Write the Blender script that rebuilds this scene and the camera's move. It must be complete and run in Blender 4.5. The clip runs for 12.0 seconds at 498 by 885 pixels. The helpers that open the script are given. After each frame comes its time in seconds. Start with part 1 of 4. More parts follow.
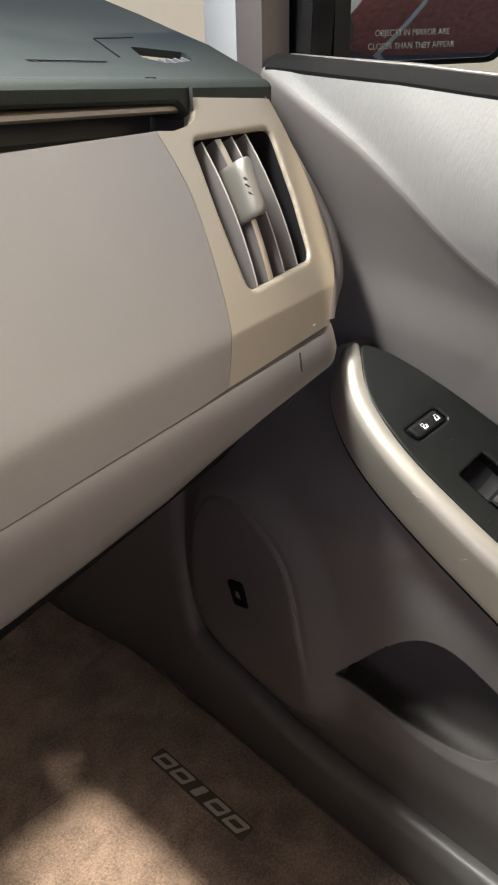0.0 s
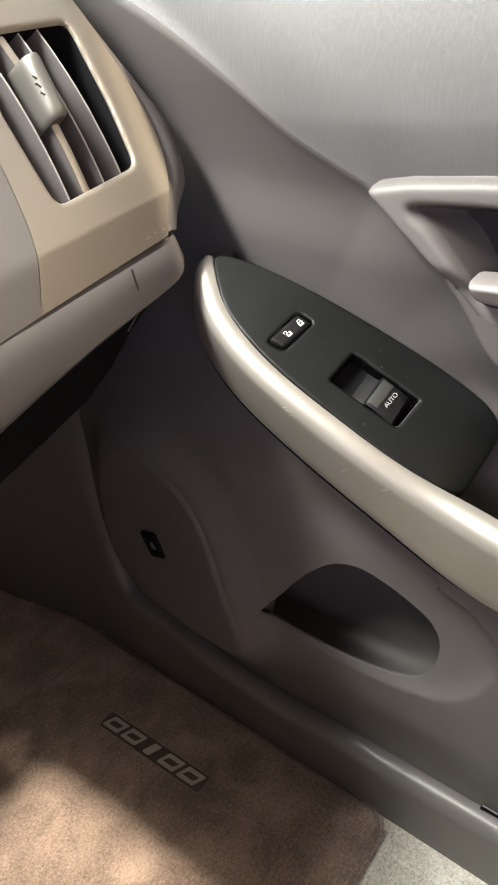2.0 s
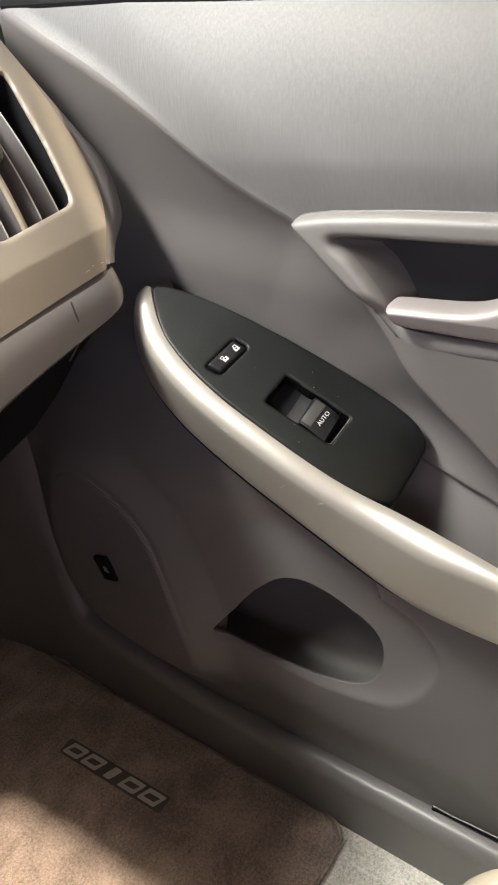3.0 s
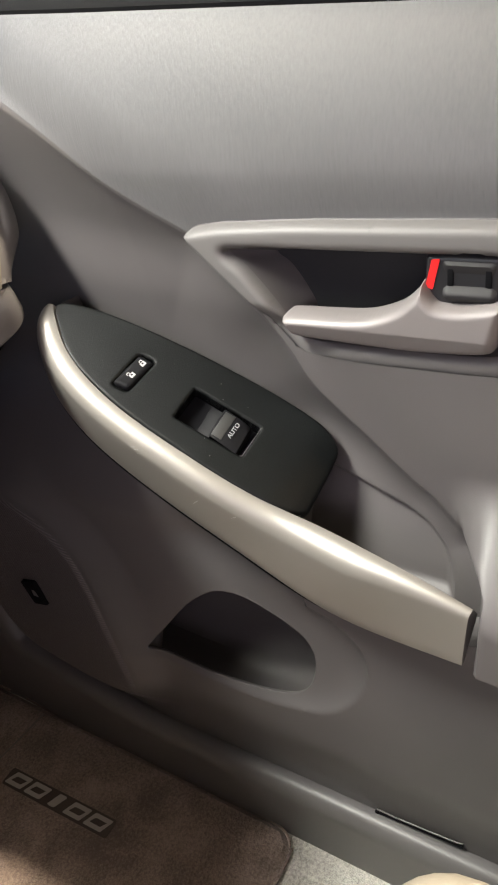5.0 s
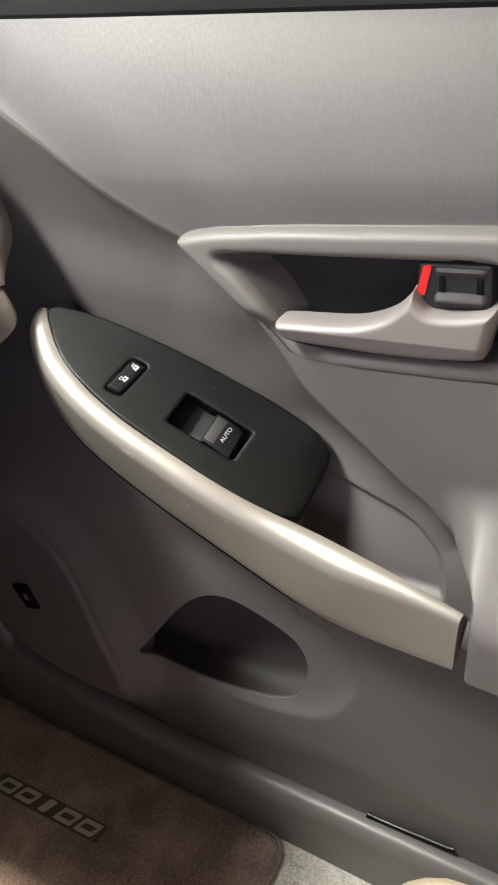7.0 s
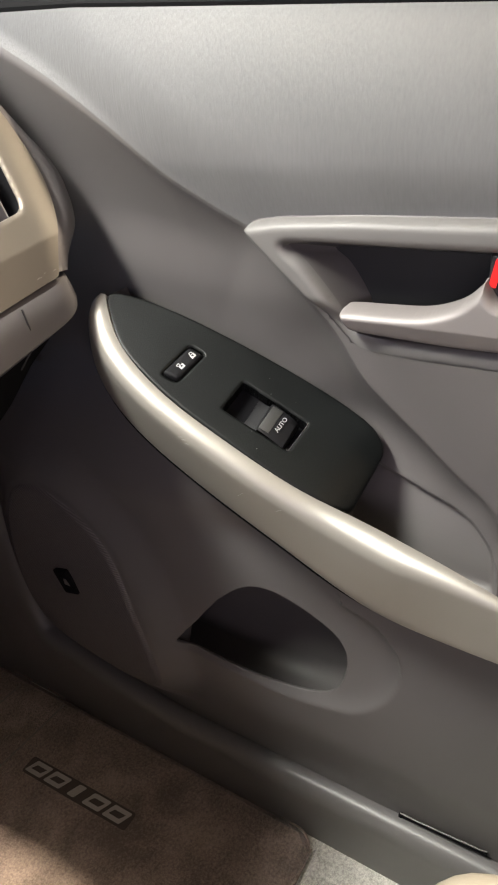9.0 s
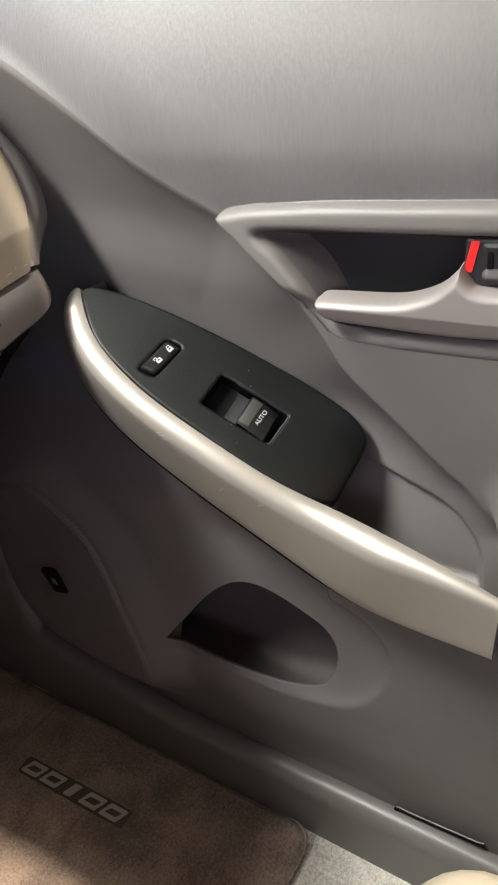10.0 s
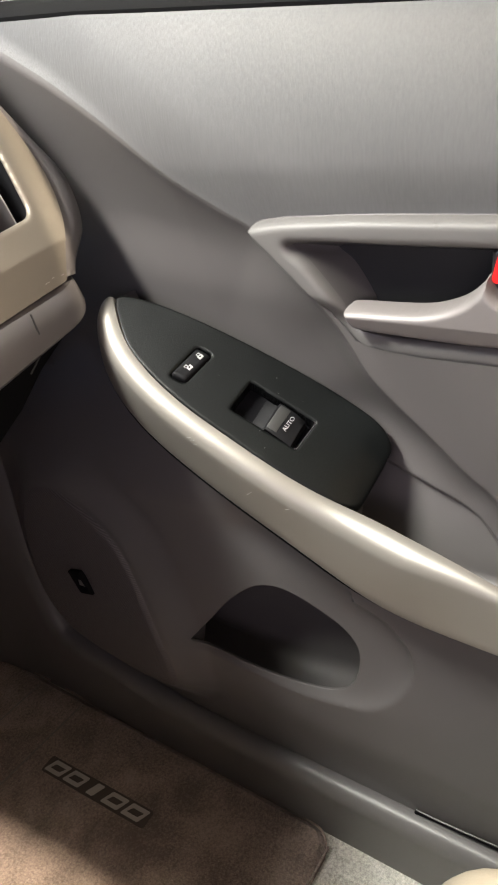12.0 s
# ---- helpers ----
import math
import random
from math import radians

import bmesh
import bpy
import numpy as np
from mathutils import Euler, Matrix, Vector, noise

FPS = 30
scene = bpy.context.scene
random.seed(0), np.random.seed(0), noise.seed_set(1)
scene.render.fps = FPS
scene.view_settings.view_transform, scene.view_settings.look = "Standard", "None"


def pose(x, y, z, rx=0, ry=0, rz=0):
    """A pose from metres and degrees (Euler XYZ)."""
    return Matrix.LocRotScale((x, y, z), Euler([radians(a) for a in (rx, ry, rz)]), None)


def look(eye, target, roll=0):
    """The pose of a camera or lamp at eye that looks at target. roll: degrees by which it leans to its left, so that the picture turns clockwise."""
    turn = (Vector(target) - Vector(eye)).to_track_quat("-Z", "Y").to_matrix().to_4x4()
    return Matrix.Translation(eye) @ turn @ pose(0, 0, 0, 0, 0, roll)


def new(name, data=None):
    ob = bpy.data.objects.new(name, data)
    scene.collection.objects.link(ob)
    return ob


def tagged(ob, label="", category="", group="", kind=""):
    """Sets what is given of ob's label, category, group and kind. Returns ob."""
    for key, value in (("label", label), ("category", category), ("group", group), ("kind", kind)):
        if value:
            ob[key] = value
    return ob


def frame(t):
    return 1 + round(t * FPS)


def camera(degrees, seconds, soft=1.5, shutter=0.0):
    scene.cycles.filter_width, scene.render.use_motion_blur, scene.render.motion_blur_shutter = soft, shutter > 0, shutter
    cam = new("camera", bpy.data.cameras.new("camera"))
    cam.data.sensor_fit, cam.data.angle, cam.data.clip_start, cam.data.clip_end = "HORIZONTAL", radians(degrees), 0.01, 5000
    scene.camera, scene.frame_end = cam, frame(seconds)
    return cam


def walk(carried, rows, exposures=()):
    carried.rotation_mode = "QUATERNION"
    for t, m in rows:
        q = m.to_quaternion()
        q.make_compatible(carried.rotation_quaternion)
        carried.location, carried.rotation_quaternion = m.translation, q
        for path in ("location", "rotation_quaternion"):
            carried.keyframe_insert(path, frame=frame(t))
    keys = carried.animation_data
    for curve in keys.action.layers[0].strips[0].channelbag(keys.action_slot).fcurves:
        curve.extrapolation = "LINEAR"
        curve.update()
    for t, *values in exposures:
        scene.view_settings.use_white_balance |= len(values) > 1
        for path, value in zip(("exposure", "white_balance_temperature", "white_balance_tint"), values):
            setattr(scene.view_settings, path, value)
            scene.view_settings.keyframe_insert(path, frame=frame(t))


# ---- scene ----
cam = camera(38.0, 12.0, 2.0)
PATH = [
    (0, (0.145, -0.015, 0.831), (1.36, 1.23, -0.156), -1.5),
    (0.5, (0.175, -0.009, 0.805), (1.406, 1.186, -0.223), -3.2),
    (1, (0.191, -0.022, 0.796), (1.406, 1.158, -0.267), -5.0),
    (1.5, (0.205, -0.032, 0.788), (1.405, 1.137, -0.304), -6.6),
    (2, (0.22, -0.056, 0.784), (1.426, 1.103, -0.312), -8.6),
    (2.5, (0.222, -0.077, 0.787), (1.489, 1.031, -0.295), -9.1),
    (3, (0.213, -0.081, 0.794), (1.516, 1.006, -0.265), -8.5),
    (3.5, (0.227, -0.091, 0.788), (1.554, 0.963, -0.274), -8.6),
    (3.7, (0.228, -0.096, 0.795), (1.581, 0.905, -0.287), -9.0),
    (5.5, (0.243, -0.104, 0.791), (1.622, 0.882, -0.272), -9.5),
    (6, (0.242, -0.106, 0.793), (1.63, 0.871, -0.265), -9.3),
    (6.5, (0.242, -0.103, 0.79), (1.625, 0.88, -0.268), -9.0),
    (6.7, (0.241, -0.104, 0.793), (1.629, 0.869, -0.268), -8.9),
    (8.3, (0.238, -0.091, 0.786), (1.618, 0.908, -0.262), -9.1),
    (8.5, (0.229, -0.088, 0.789), (1.608, 0.911, -0.259), -8.8),
    (9, (0.22, -0.086, 0.789), (1.583, 0.937, -0.257), -7.8),
    (9.5, (0.235, -0.09, 0.784), (1.58, 0.944, -0.275), -8.9),
    (10, (0.236, -0.093, 0.783), (1.586, 0.929, -0.283), -9.3),
    (10.5, (0.232, -0.091, 0.784), (1.579, 0.935, -0.282), -9.4),
    (11, (0.232, -0.091, 0.783), (1.573, 0.952, -0.273), -9.5),
    (11.5, (0.225, -0.097, 0.79), (1.566, 0.954, -0.257), -9.2),
    (12, (0.221, -0.093, 0.79), (1.558, 0.968, -0.251), -9.5),
]
walk(cam, [(t, look(eye, target, roll)) for t, eye, target, roll in PATH], exposures=[(0, 1.5, 6800, 15), (1.0, 1.68, 6800, 15), (2.5, 1.68, 6800, 15), (3.5, 1.6, 6800, 15), (5.5, 1.45, 6800, 15), (12, 1.45, 6800, 15)])

# ---- world and light ----
world = bpy.data.worlds.new("sky")
scene.world = world
world.use_nodes = True
wn = world.node_tree.nodes
sky = wn.new("ShaderNodeTexSky")
sky.sky_type = "NISHITA"
sky.sun_disc = False
SUN_ELEV, SUN_TURN = 60.3, 151.2
sky.sun_elevation, sky.sun_rotation = radians(SUN_ELEV), radians(SUN_TURN)
world.node_tree.links.new(sky.outputs[0], wn["Background"].inputs[0])
wn["Background"].inputs[1].default_value = 0.075


def sun_lamp():
    d = bpy.data.lights.new("sun", "SUN")
    d.energy, d.angle, d.color = 2.7, radians(3.5), (1.0, 0.91, 0.70)
    o = new("sun", d)
    e = radians(SUN_ELEV)
    a = radians(SUN_TURN)
    o.matrix_world = look((3 * math.cos(e) * math.sin(a), 3 * math.cos(e) * math.cos(a), 3 * math.sin(e)), (0, 0, 0))
    return o


sun_lamp()


def window_light(name, at, to, w, h, power, color, spread=180):
    d = bpy.data.lights.new(name, "AREA")
    d.shape, d.size, d.size_y, d.energy, d.color = "RECTANGLE", w, h, power, color
    d.spread = radians(spread)
    o = new(name, d)
    o.matrix_world = look(at, to)
    return o


window_light("windshield_light", (0.16, 0.52, 1.18), (0.45, 0.0, 0.35), 0.46, 0.10, 1.0, (0.92, 1.0, 0.95))
window_light("upper_windshield_light", (0.29, 0.44, 1.20), (0.52, 0.05, 0.2), 0.42, 0.08, 3.3, (0.96, 1.0, 0.92), 120)
window_light("passenger_window_light", (0.64, -0.30, 1.02), (0.2, 0.2, 0.72), 0.6, 0.30, 1.2, (1.0, 0.83, 0.56))
window_light("driver_window_light", (-0.76, -0.24, 1.02), (0.5, 0.0, 0.6), 0.8, 0.34, 1.6, (1.0, 0.88, 0.95))
window_light("rear_side_window_light", (-0.76, -1.15, 1.02), (0.59, 0.1, 0.4), 0.5, 0.34, 2.0, (1.0, 0.85, 0.95))


# ---- materials ----
def material(name, color, rough=0.5, grain=900.0, bump=0.15, vary=0.06, metal=0.0, big=9.0, spec=0.5, coat=0.0, stretch=(1, 1, 1), dirt=0.0):
    m = bpy.data.materials.new(name)
    m.use_nodes = True
    n, l = m.node_tree.nodes, m.node_tree.links
    b = n["Principled BSDF"]
    b.inputs["Roughness"].default_value, b.inputs["Metallic"].default_value = rough, metal
    b.inputs["Specular IOR Level"].default_value, b.inputs["Coat Weight"].default_value = spec, coat
    co = n.new("ShaderNodeTexCoord")
    mp = n.new("ShaderNodeMapping")
    mp.inputs["Scale"].default_value = stretch
    l.new(co.outputs["Object"], mp.inputs[0])
    fine, wide = n.new("ShaderNodeTexNoise"), n.new("ShaderNodeTexNoise")
    fine.inputs["Scale"].default_value, fine.inputs["Detail"].default_value = grain, 3
    wide.inputs["Scale"].default_value, wide.inputs["Detail"].default_value = big, 5
    l.new(mp.outputs[0], fine.inputs[0])
    l.new(co.outputs["Object"], wide.inputs[0])
    mix, add = n.new("ShaderNodeMix"), n.new("ShaderNodeMath")
    mix.data_type = "RGBA"
    add.operation, add.inputs[1].default_value = "MULTIPLY_ADD", 0.5
    l.new(fine.outputs[0], add.inputs[0])
    l.new(wide.outputs[0], add.inputs[2])
    add.inputs[1].default_value = 0.6
    mix.inputs[6].default_value = (*[c * (1 - vary) for c in color], 1)
    mix.inputs[7].default_value = (*[min(1, c * (1 + vary)) for c in color], 1)
    ramp = n.new("ShaderNodeMapRange")
    ramp.inputs[1].default_value, ramp.inputs[2].default_value = 0.55, 1.05
    l.new(add.outputs[0], ramp.inputs[0])
    l.new(ramp.outputs[0], mix.inputs[0])
    l.new(mix.outputs[2], b.inputs["Base Color"])
    rr = n.new("ShaderNodeMapRange")
    rr.inputs[3].default_value, rr.inputs[4].default_value = max(0.02, rough - 0.07), min(1, rough + 0.07)
    l.new(wide.outputs[0], rr.inputs[0])
    l.new(rr.outputs[0], b.inputs["Roughness"])
    if bump:
        bp = n.new("ShaderNodeBump")
        bp.inputs["Strength"].default_value, bp.inputs["Distance"].default_value = bump, 0.0006
        l.new(fine.outputs[0], bp.inputs["Height"])
        l.new(bp.outputs[0], b.inputs["Normal"])
    return m


M_DOOR = material("grey_door_plastic", (0.096, 0.089, 0.089), 0.46, 1400, 0.12)
M_UPPER = material("light_grey_soft_trim", (0.105, 0.103, 0.105), 0.58, 620, 0.5, 0.10, stretch=(1, 1, 0.13), spec=0.3)
M_BRICK = material("red_brown_wall", (0.22, 0.07, 0.05), 0.8, 40, 0.3, 0.4)
M_SILVER = material("satin_silver_trim", (0.28, 0.262, 0.236), 0.42, 1800, 0.03, 0.03, metal=0.55)
M_FRAME = material("pale_grey_trim", (0.122, 0.116, 0.113), 0.54, 1600, 0.05, 0.03)
M_HANDLE = material("satin_silver_handle", (0.185, 0.168, 0.166), 0.50, 1800, 0.03, 0.03, metal=0.1)
M_BLACK = material("black_switch_plastic", (0.018, 0.018, 0.02), 0.32, 1500, 0.05)
M_PANEL = material("charcoal_brushed_panel", (0.0042, 0.0049, 0.0049), 0.42, 90, 0.28, 0.6, stretch=(1, 14, 14), spec=0.15)


def dusty(m, scale, size):
    """Scattered pale dust specks."""
    n, l = m.node_tree.nodes, m.node_tree.links
    b = n["Principled BSDF"]
    old = b.inputs["Base Color"].links[0].from_socket
    co, vo = n.new("ShaderNodeTexCoord"), n.new("ShaderNodeTexVoronoi")
    vo.inputs["Scale"].default_value = scale
    l.new(co.outputs["Object"], vo.inputs["Vector"])
    sep, lim, less, mix = n.new("ShaderNodeSeparateColor"), n.new("ShaderNodeMath"), n.new("ShaderNodeMath"), n.new("ShaderNodeMix")
    l.new(vo.outputs["Color"], sep.inputs[0])
    lim.operation, lim.inputs[1].default_value = "MULTIPLY", size
    l.new(sep.outputs[0], lim.inputs[0])
    less.operation = "LESS_THAN"
    l.new(vo.outputs["Distance"], less.inputs[0])
    l.new(lim.outputs[0], less.inputs[1])
    mix.data_type = "RGBA"
    l.new(less.outputs[0], mix.inputs[0])
    l.new(old, mix.inputs[6])
    mix.inputs[7].default_value = (0.16, 0.16, 0.155, 1)
    l.new(mix.outputs[2], b.inputs["Base Color"])


dusty(M_PANEL, 110.0, 0.055)
M_DARK = material("dark_plastic_and_cavity_shade", (0.013, 0.013, 0.015), 0.6, 900, 0.1)
M_RED = material("red_indicator", (0.75, 0.02, 0.02), 0.4, 900, 0.0)
M_WHITE = material("white_print", (0.34, 0.34, 0.335), 0.5, 900, 0.0)
M_DASH = material("grey_dash_plastic", (0.095, 0.087, 0.087), 0.46, 1300, 0.10)
M_VENT = material("silver_vent_surround", (0.195, 0.17, 0.14), 0.38, 1700, 0.04, 0.03, metal=0.35)
M_PAD = material("charcoal_dash_pad", (0.014, 0.0175, 0.0168), 0.7, 700, 0.3, spec=0.15)
M_SLAT = material("dark_grey_slat", (0.065, 0.060, 0.061), 0.4, 1500, 0.05)
M_KNOB = material("satin_vent_knob", (0.115, 0.11, 0.102), 0.45, 1500, 0.03, metal=0.55)
M_KICK = material("kick_panel_plastic", (0.085, 0.078, 0.08), 0.5, 1200, 0.12)


def pile(name, dark, light, tuft, blotch):
    """Cut or looped pile: tufts in two sizes, with wide worn and trodden patches."""
    m = bpy.data.materials.new(name)
    m.use_nodes = True
    n, l = m.node_tree.nodes, m.node_tree.links
    s = n["Principled BSDF"]
    s.inputs["Roughness"].default_value, s.inputs["Specular IOR Level"].default_value = 1.0, 0.05
    s.inputs["Sheen Weight"].default_value, s.inputs["Sheen Roughness"].default_value = 0.25, 0.6
    co = n.new("ShaderNodeTexCoord")
    v, f, w = n.new("ShaderNodeTexVoronoi"), n.new("ShaderNodeTexNoise"), n.new("ShaderNodeTexNoise")
    v.inputs["Scale"].default_value, f.inputs["Scale"].default_value, w.inputs["Scale"].default_value = tuft, tuft * 0.45, blotch
    f.inputs["Detail"].default_value, w.inputs["Detail"].default_value, w.inputs["Distortion"].default_value = 4, 6, 0.6
    for t in (v, f, w):
        l.new(co.outputs["Object"], t.inputs["Vector"])
    a, b_ = n.new("ShaderNodeMath"), n.new("ShaderNodeMath")
    a.operation, a.inputs[1].default_value = "MULTIPLY_ADD", -0.45
    l.new(v.outputs["Distance"], a.inputs[0])
    l.new(f.outputs[0], a.inputs[2])
    b_.operation, b_.inputs[1].default_value = "MULTIPLY_ADD", 1.5
    l.new(w.outputs[0], b_.inputs[0])
    l.new(a.outputs[0], b_.inputs[2])
    r = n.new("ShaderNodeMapRange")
    r.inputs[1].default_value, r.inputs[2].default_value = 0.72, 1.42
    l.new(b_.outputs[0], r.inputs[0])
    mix = n.new("ShaderNodeMix")
    mix.data_type = "RGBA"
    mix.inputs[6].default_value, mix.inputs[7].default_value = (*dark, 1), (*light, 1)
    l.new(r.outputs[0], mix.inputs[0])
    l.new(mix.outputs[2], s.inputs["Base Color"])
    bp = n.new("ShaderNodeBump")
    bp.inputs["Strength"].default_value, bp.inputs["Distance"].default_value = 0.8, 0.0018
    l.new(a.outputs[0], bp.inputs["Height"])
    l.new(bp.outputs[0], s.inputs["Normal"])
    return m


M_CARPET = pile("pale_grey_carpet", (0.34, 0.325, 0.30), (0.78, 0.75, 0.70), 620.0, 14.0)
M_MAT = pile("brown_grey_mat", (0.155, 0.115, 0.101), (0.385, 0.295, 0.256), 620.0, 18.0)
M_SEAT = material("cream_leather", (0.27, 0.24, 0.195), 0.5, 500, 0.25)
M_ROOF = material("pale_headliner", (0.55, 0.53, 0.50), 0.9, 600, 0.3)
M_RUBBER = material("black_rubber_seal", (0.006, 0.006, 0.0065), 0.8, 700, 0.1, spec=0.05)
M_PILLAR = material("pale_pillar_trim", (0.27, 0.275, 0.285), 0.55, 900, 0.15)
M_PAINT = material("white_car_paint", (0.40, 0.37, 0.31), 0.5, 300, 0.0, 0.02, coat=0.5)
M_GRILLE = material("ribbed_grille_plastic", (0.115, 0.104, 0.106), 0.5, 1200, 0.1)


def ribbed(m, scale):
    n, l = m.node_tree.nodes, m.node_tree.links
    co, mp, w, b = n.new("ShaderNodeTexCoord"), n.new("ShaderNodeMapping"), n.new("ShaderNodeTexWave"), n.new("ShaderNodeBump")
    mp.inputs["Rotation"].default_value = (radians(-24), 0, 0)
    w.bands_direction, w.inputs["Scale"].default_value, w.inputs["Distortion"].default_value = "Z", scale, 0.0
    b.inputs["Strength"].default_value, b.inputs["Distance"].default_value = 0.4, 0.0009
    l.new(co.outputs["Object"], mp.inputs[0])
    l.new(mp.outputs[0], w.inputs[0])
    l.new(w.outputs["Fac"], b.inputs["Height"])
    s = n["Principled BSDF"]
    l.new(b.outputs[0], s.inputs["Normal"])
    mix = n.new("ShaderNodeMix")
    mix.data_type, mix.blend_type, mix.inputs[0].default_value = "RGBA", "MULTIPLY", 0.45
    l.new(s.inputs["Base Color"].links[0].from_socket, mix.inputs[6])
    l.new(w.outputs["Color"], mix.inputs[7])
    l.new(mix.outputs[2], s.inputs["Base Color"])


ribbed(M_GRILLE, 150.0)
M_COVER = material("dark_pillar_cover", (0.06, 0.052, 0.052), 0.6, 900, 0.1, spec=0.3)
M_WELL = material("black_parts_and_gap_shade", (0.006, 0.006, 0.007), 0.9, 900, 0.0, spec=0.05)
M_EDGE = material("slat_edge", (0.20, 0.19, 0.18), 0.35, 1500, 0.0)
M_PRINT = material("grey_print", (0.10, 0.097, 0.093), 0.6, 900, 0.0)
M_SILL = material("sill_plastic", (0.130, 0.124, 0.123), 0.42, 1200, 0.1)
M_LENS = material("grey_switch_lens", (0.022, 0.022, 0.021), 0.5, 900, 0.02)
M_ROCKER = material("matt_black_switch", (0.007, 0.007, 0.008), 0.5, 1500, 0.05, spec=0.12)
M_GLOSS = material("glossy_black", (0.020, 0.019, 0.020), 0.5, 900, 0.02, spec=0.3)
M_SCUFF = material("pale_scuff", (0.45, 0.43, 0.41), 0.6, 900, 0.0)
M_THREAD = material("pale_thread", (0.21, 0.19, 0.175), 0.9, 900, 0.3)
M_BAR = material("pale_woven_bar", (0.46, 0.42, 0.40), 0.9, 900, 0.3)
M_DARKMAT = material("dark_badge_weave", (0.085, 0.069, 0.062), 0.95, 700, 0.6)
M_GROUND = material("asphalt_ground", (0.06, 0.06, 0.06), 0.9, 60, 0.5, 0.3)


def glass_material(name, tint, mirror=False):
    m = bpy.data.materials.new(name)
    m.use_nodes = True
    b = m.node_tree.nodes["Principled BSDF"]
    b.inputs["Base Color"].default_value = (*tint, 1)
    b.inputs["Roughness"].default_value = 0.02
    if mirror:
        b.inputs["Metallic"].default_value = 1.0
    else:
        b.inputs["Transmission Weight"].default_value, b.inputs["IOR"].default_value = 1.0, 1.02
    return m


M_GLASS = glass_material("window_glass", (0.85, 0.9, 0.88))
M_MIRROR = glass_material("mirror_glass", (0.75, 0.77, 0.78), True)


# ---- shaping helpers ----
def thing(name, label, category, group="", kind=""):
    return tagged(new(name), label, category, group, kind)


def part(name, bm, mat, parent=None, label="", smooth=True):
    bmesh.ops.recalc_face_normals(bm, faces=bm.faces)
    me = bpy.data.meshes.new(name)
    bm.to_mesh(me)
    bm.free()
    if smooth:
        for p in me.polygons:
            p.use_smooth = True
        me.set_sharp_from_angle(angle=radians(38))
    me.materials.append(mat)
    ob = new(name, me)
    ob.parent = parent
    if label:
        ob["label"] = label
    return ob


def curve_points(pts, n=8, closed=False):
    """Catmull-Rom points through pts."""
    p = [np.array(q, float) for q in pts]
    out, m = [], len(p)
    for i in range(m if closed else m - 1):
        a, b, c, d = ((p[(i + k) % m] for k in (-1, 0, 1, 2)) if closed else (p[max(i - 1, 0)], p[i], p[i + 1], p[min(i + 2, m - 1)]))
        for k in range(n):
            t = k / n
            out.append(0.5 * (2 * b + (c - a) * t + (2 * a - 5 * b + 4 * c - d) * t * t + (3 * b - a - 3 * c + d) * t ** 3))
    if not closed:
        out.append(p[-1])
    return np.array(out)


def resample(pts, n):
    p = np.array(pts, float)
    s = np.r_[0, np.cumsum(np.linalg.norm(np.diff(p, axis=0), axis=1))]
    u = np.linspace(0, s[-1], n)
    return np.stack([np.interp(u, s, p[:, k]) for k in range(p.shape[1])], 1)


def smoothstep(a, b, v):
    t = np.clip((v - a) / (b - a), 0, 1)
    return t * t * (3 - 2 * t)


def nearest_on(P, line, closed):
    """Distance and nearest point from points P (n, 2) to a polyline."""
    best, spot = np.full(len(P), 9e9), np.zeros_like(P)
    q = np.vstack([line, line[:1]]) if closed else line
    for a, b in zip(q[:-1], q[1:]):
        ab = b - a
        t = np.clip(((P - a) @ ab) / max(ab @ ab, 1e-12), 0, 1)
        c = a + t[:, None] * ab
        d = np.hypot(*(P - c).T)
        m = d < best
        best[m], spot[m] = d[m], c[m]
    return best, spot


def inside(P, poly):
    x, y = P[:, 0], P[:, 1]
    res = np.zeros(len(P), bool)
    q = np.roll(poly, -1, axis=0)
    for (x0, y0), (x1, y1) in zip(poly, q):
        if y0 != y1:
            res ^= ((y0 > y) != (y1 > y)) & (x < (x1 - x0) * (y - y0) / (y1 - y0) + x0)
    return res


def signed(P, poly):
    d, _ = nearest_on(P, poly, True)
    return np.where(inside(P, poly), -d, d)


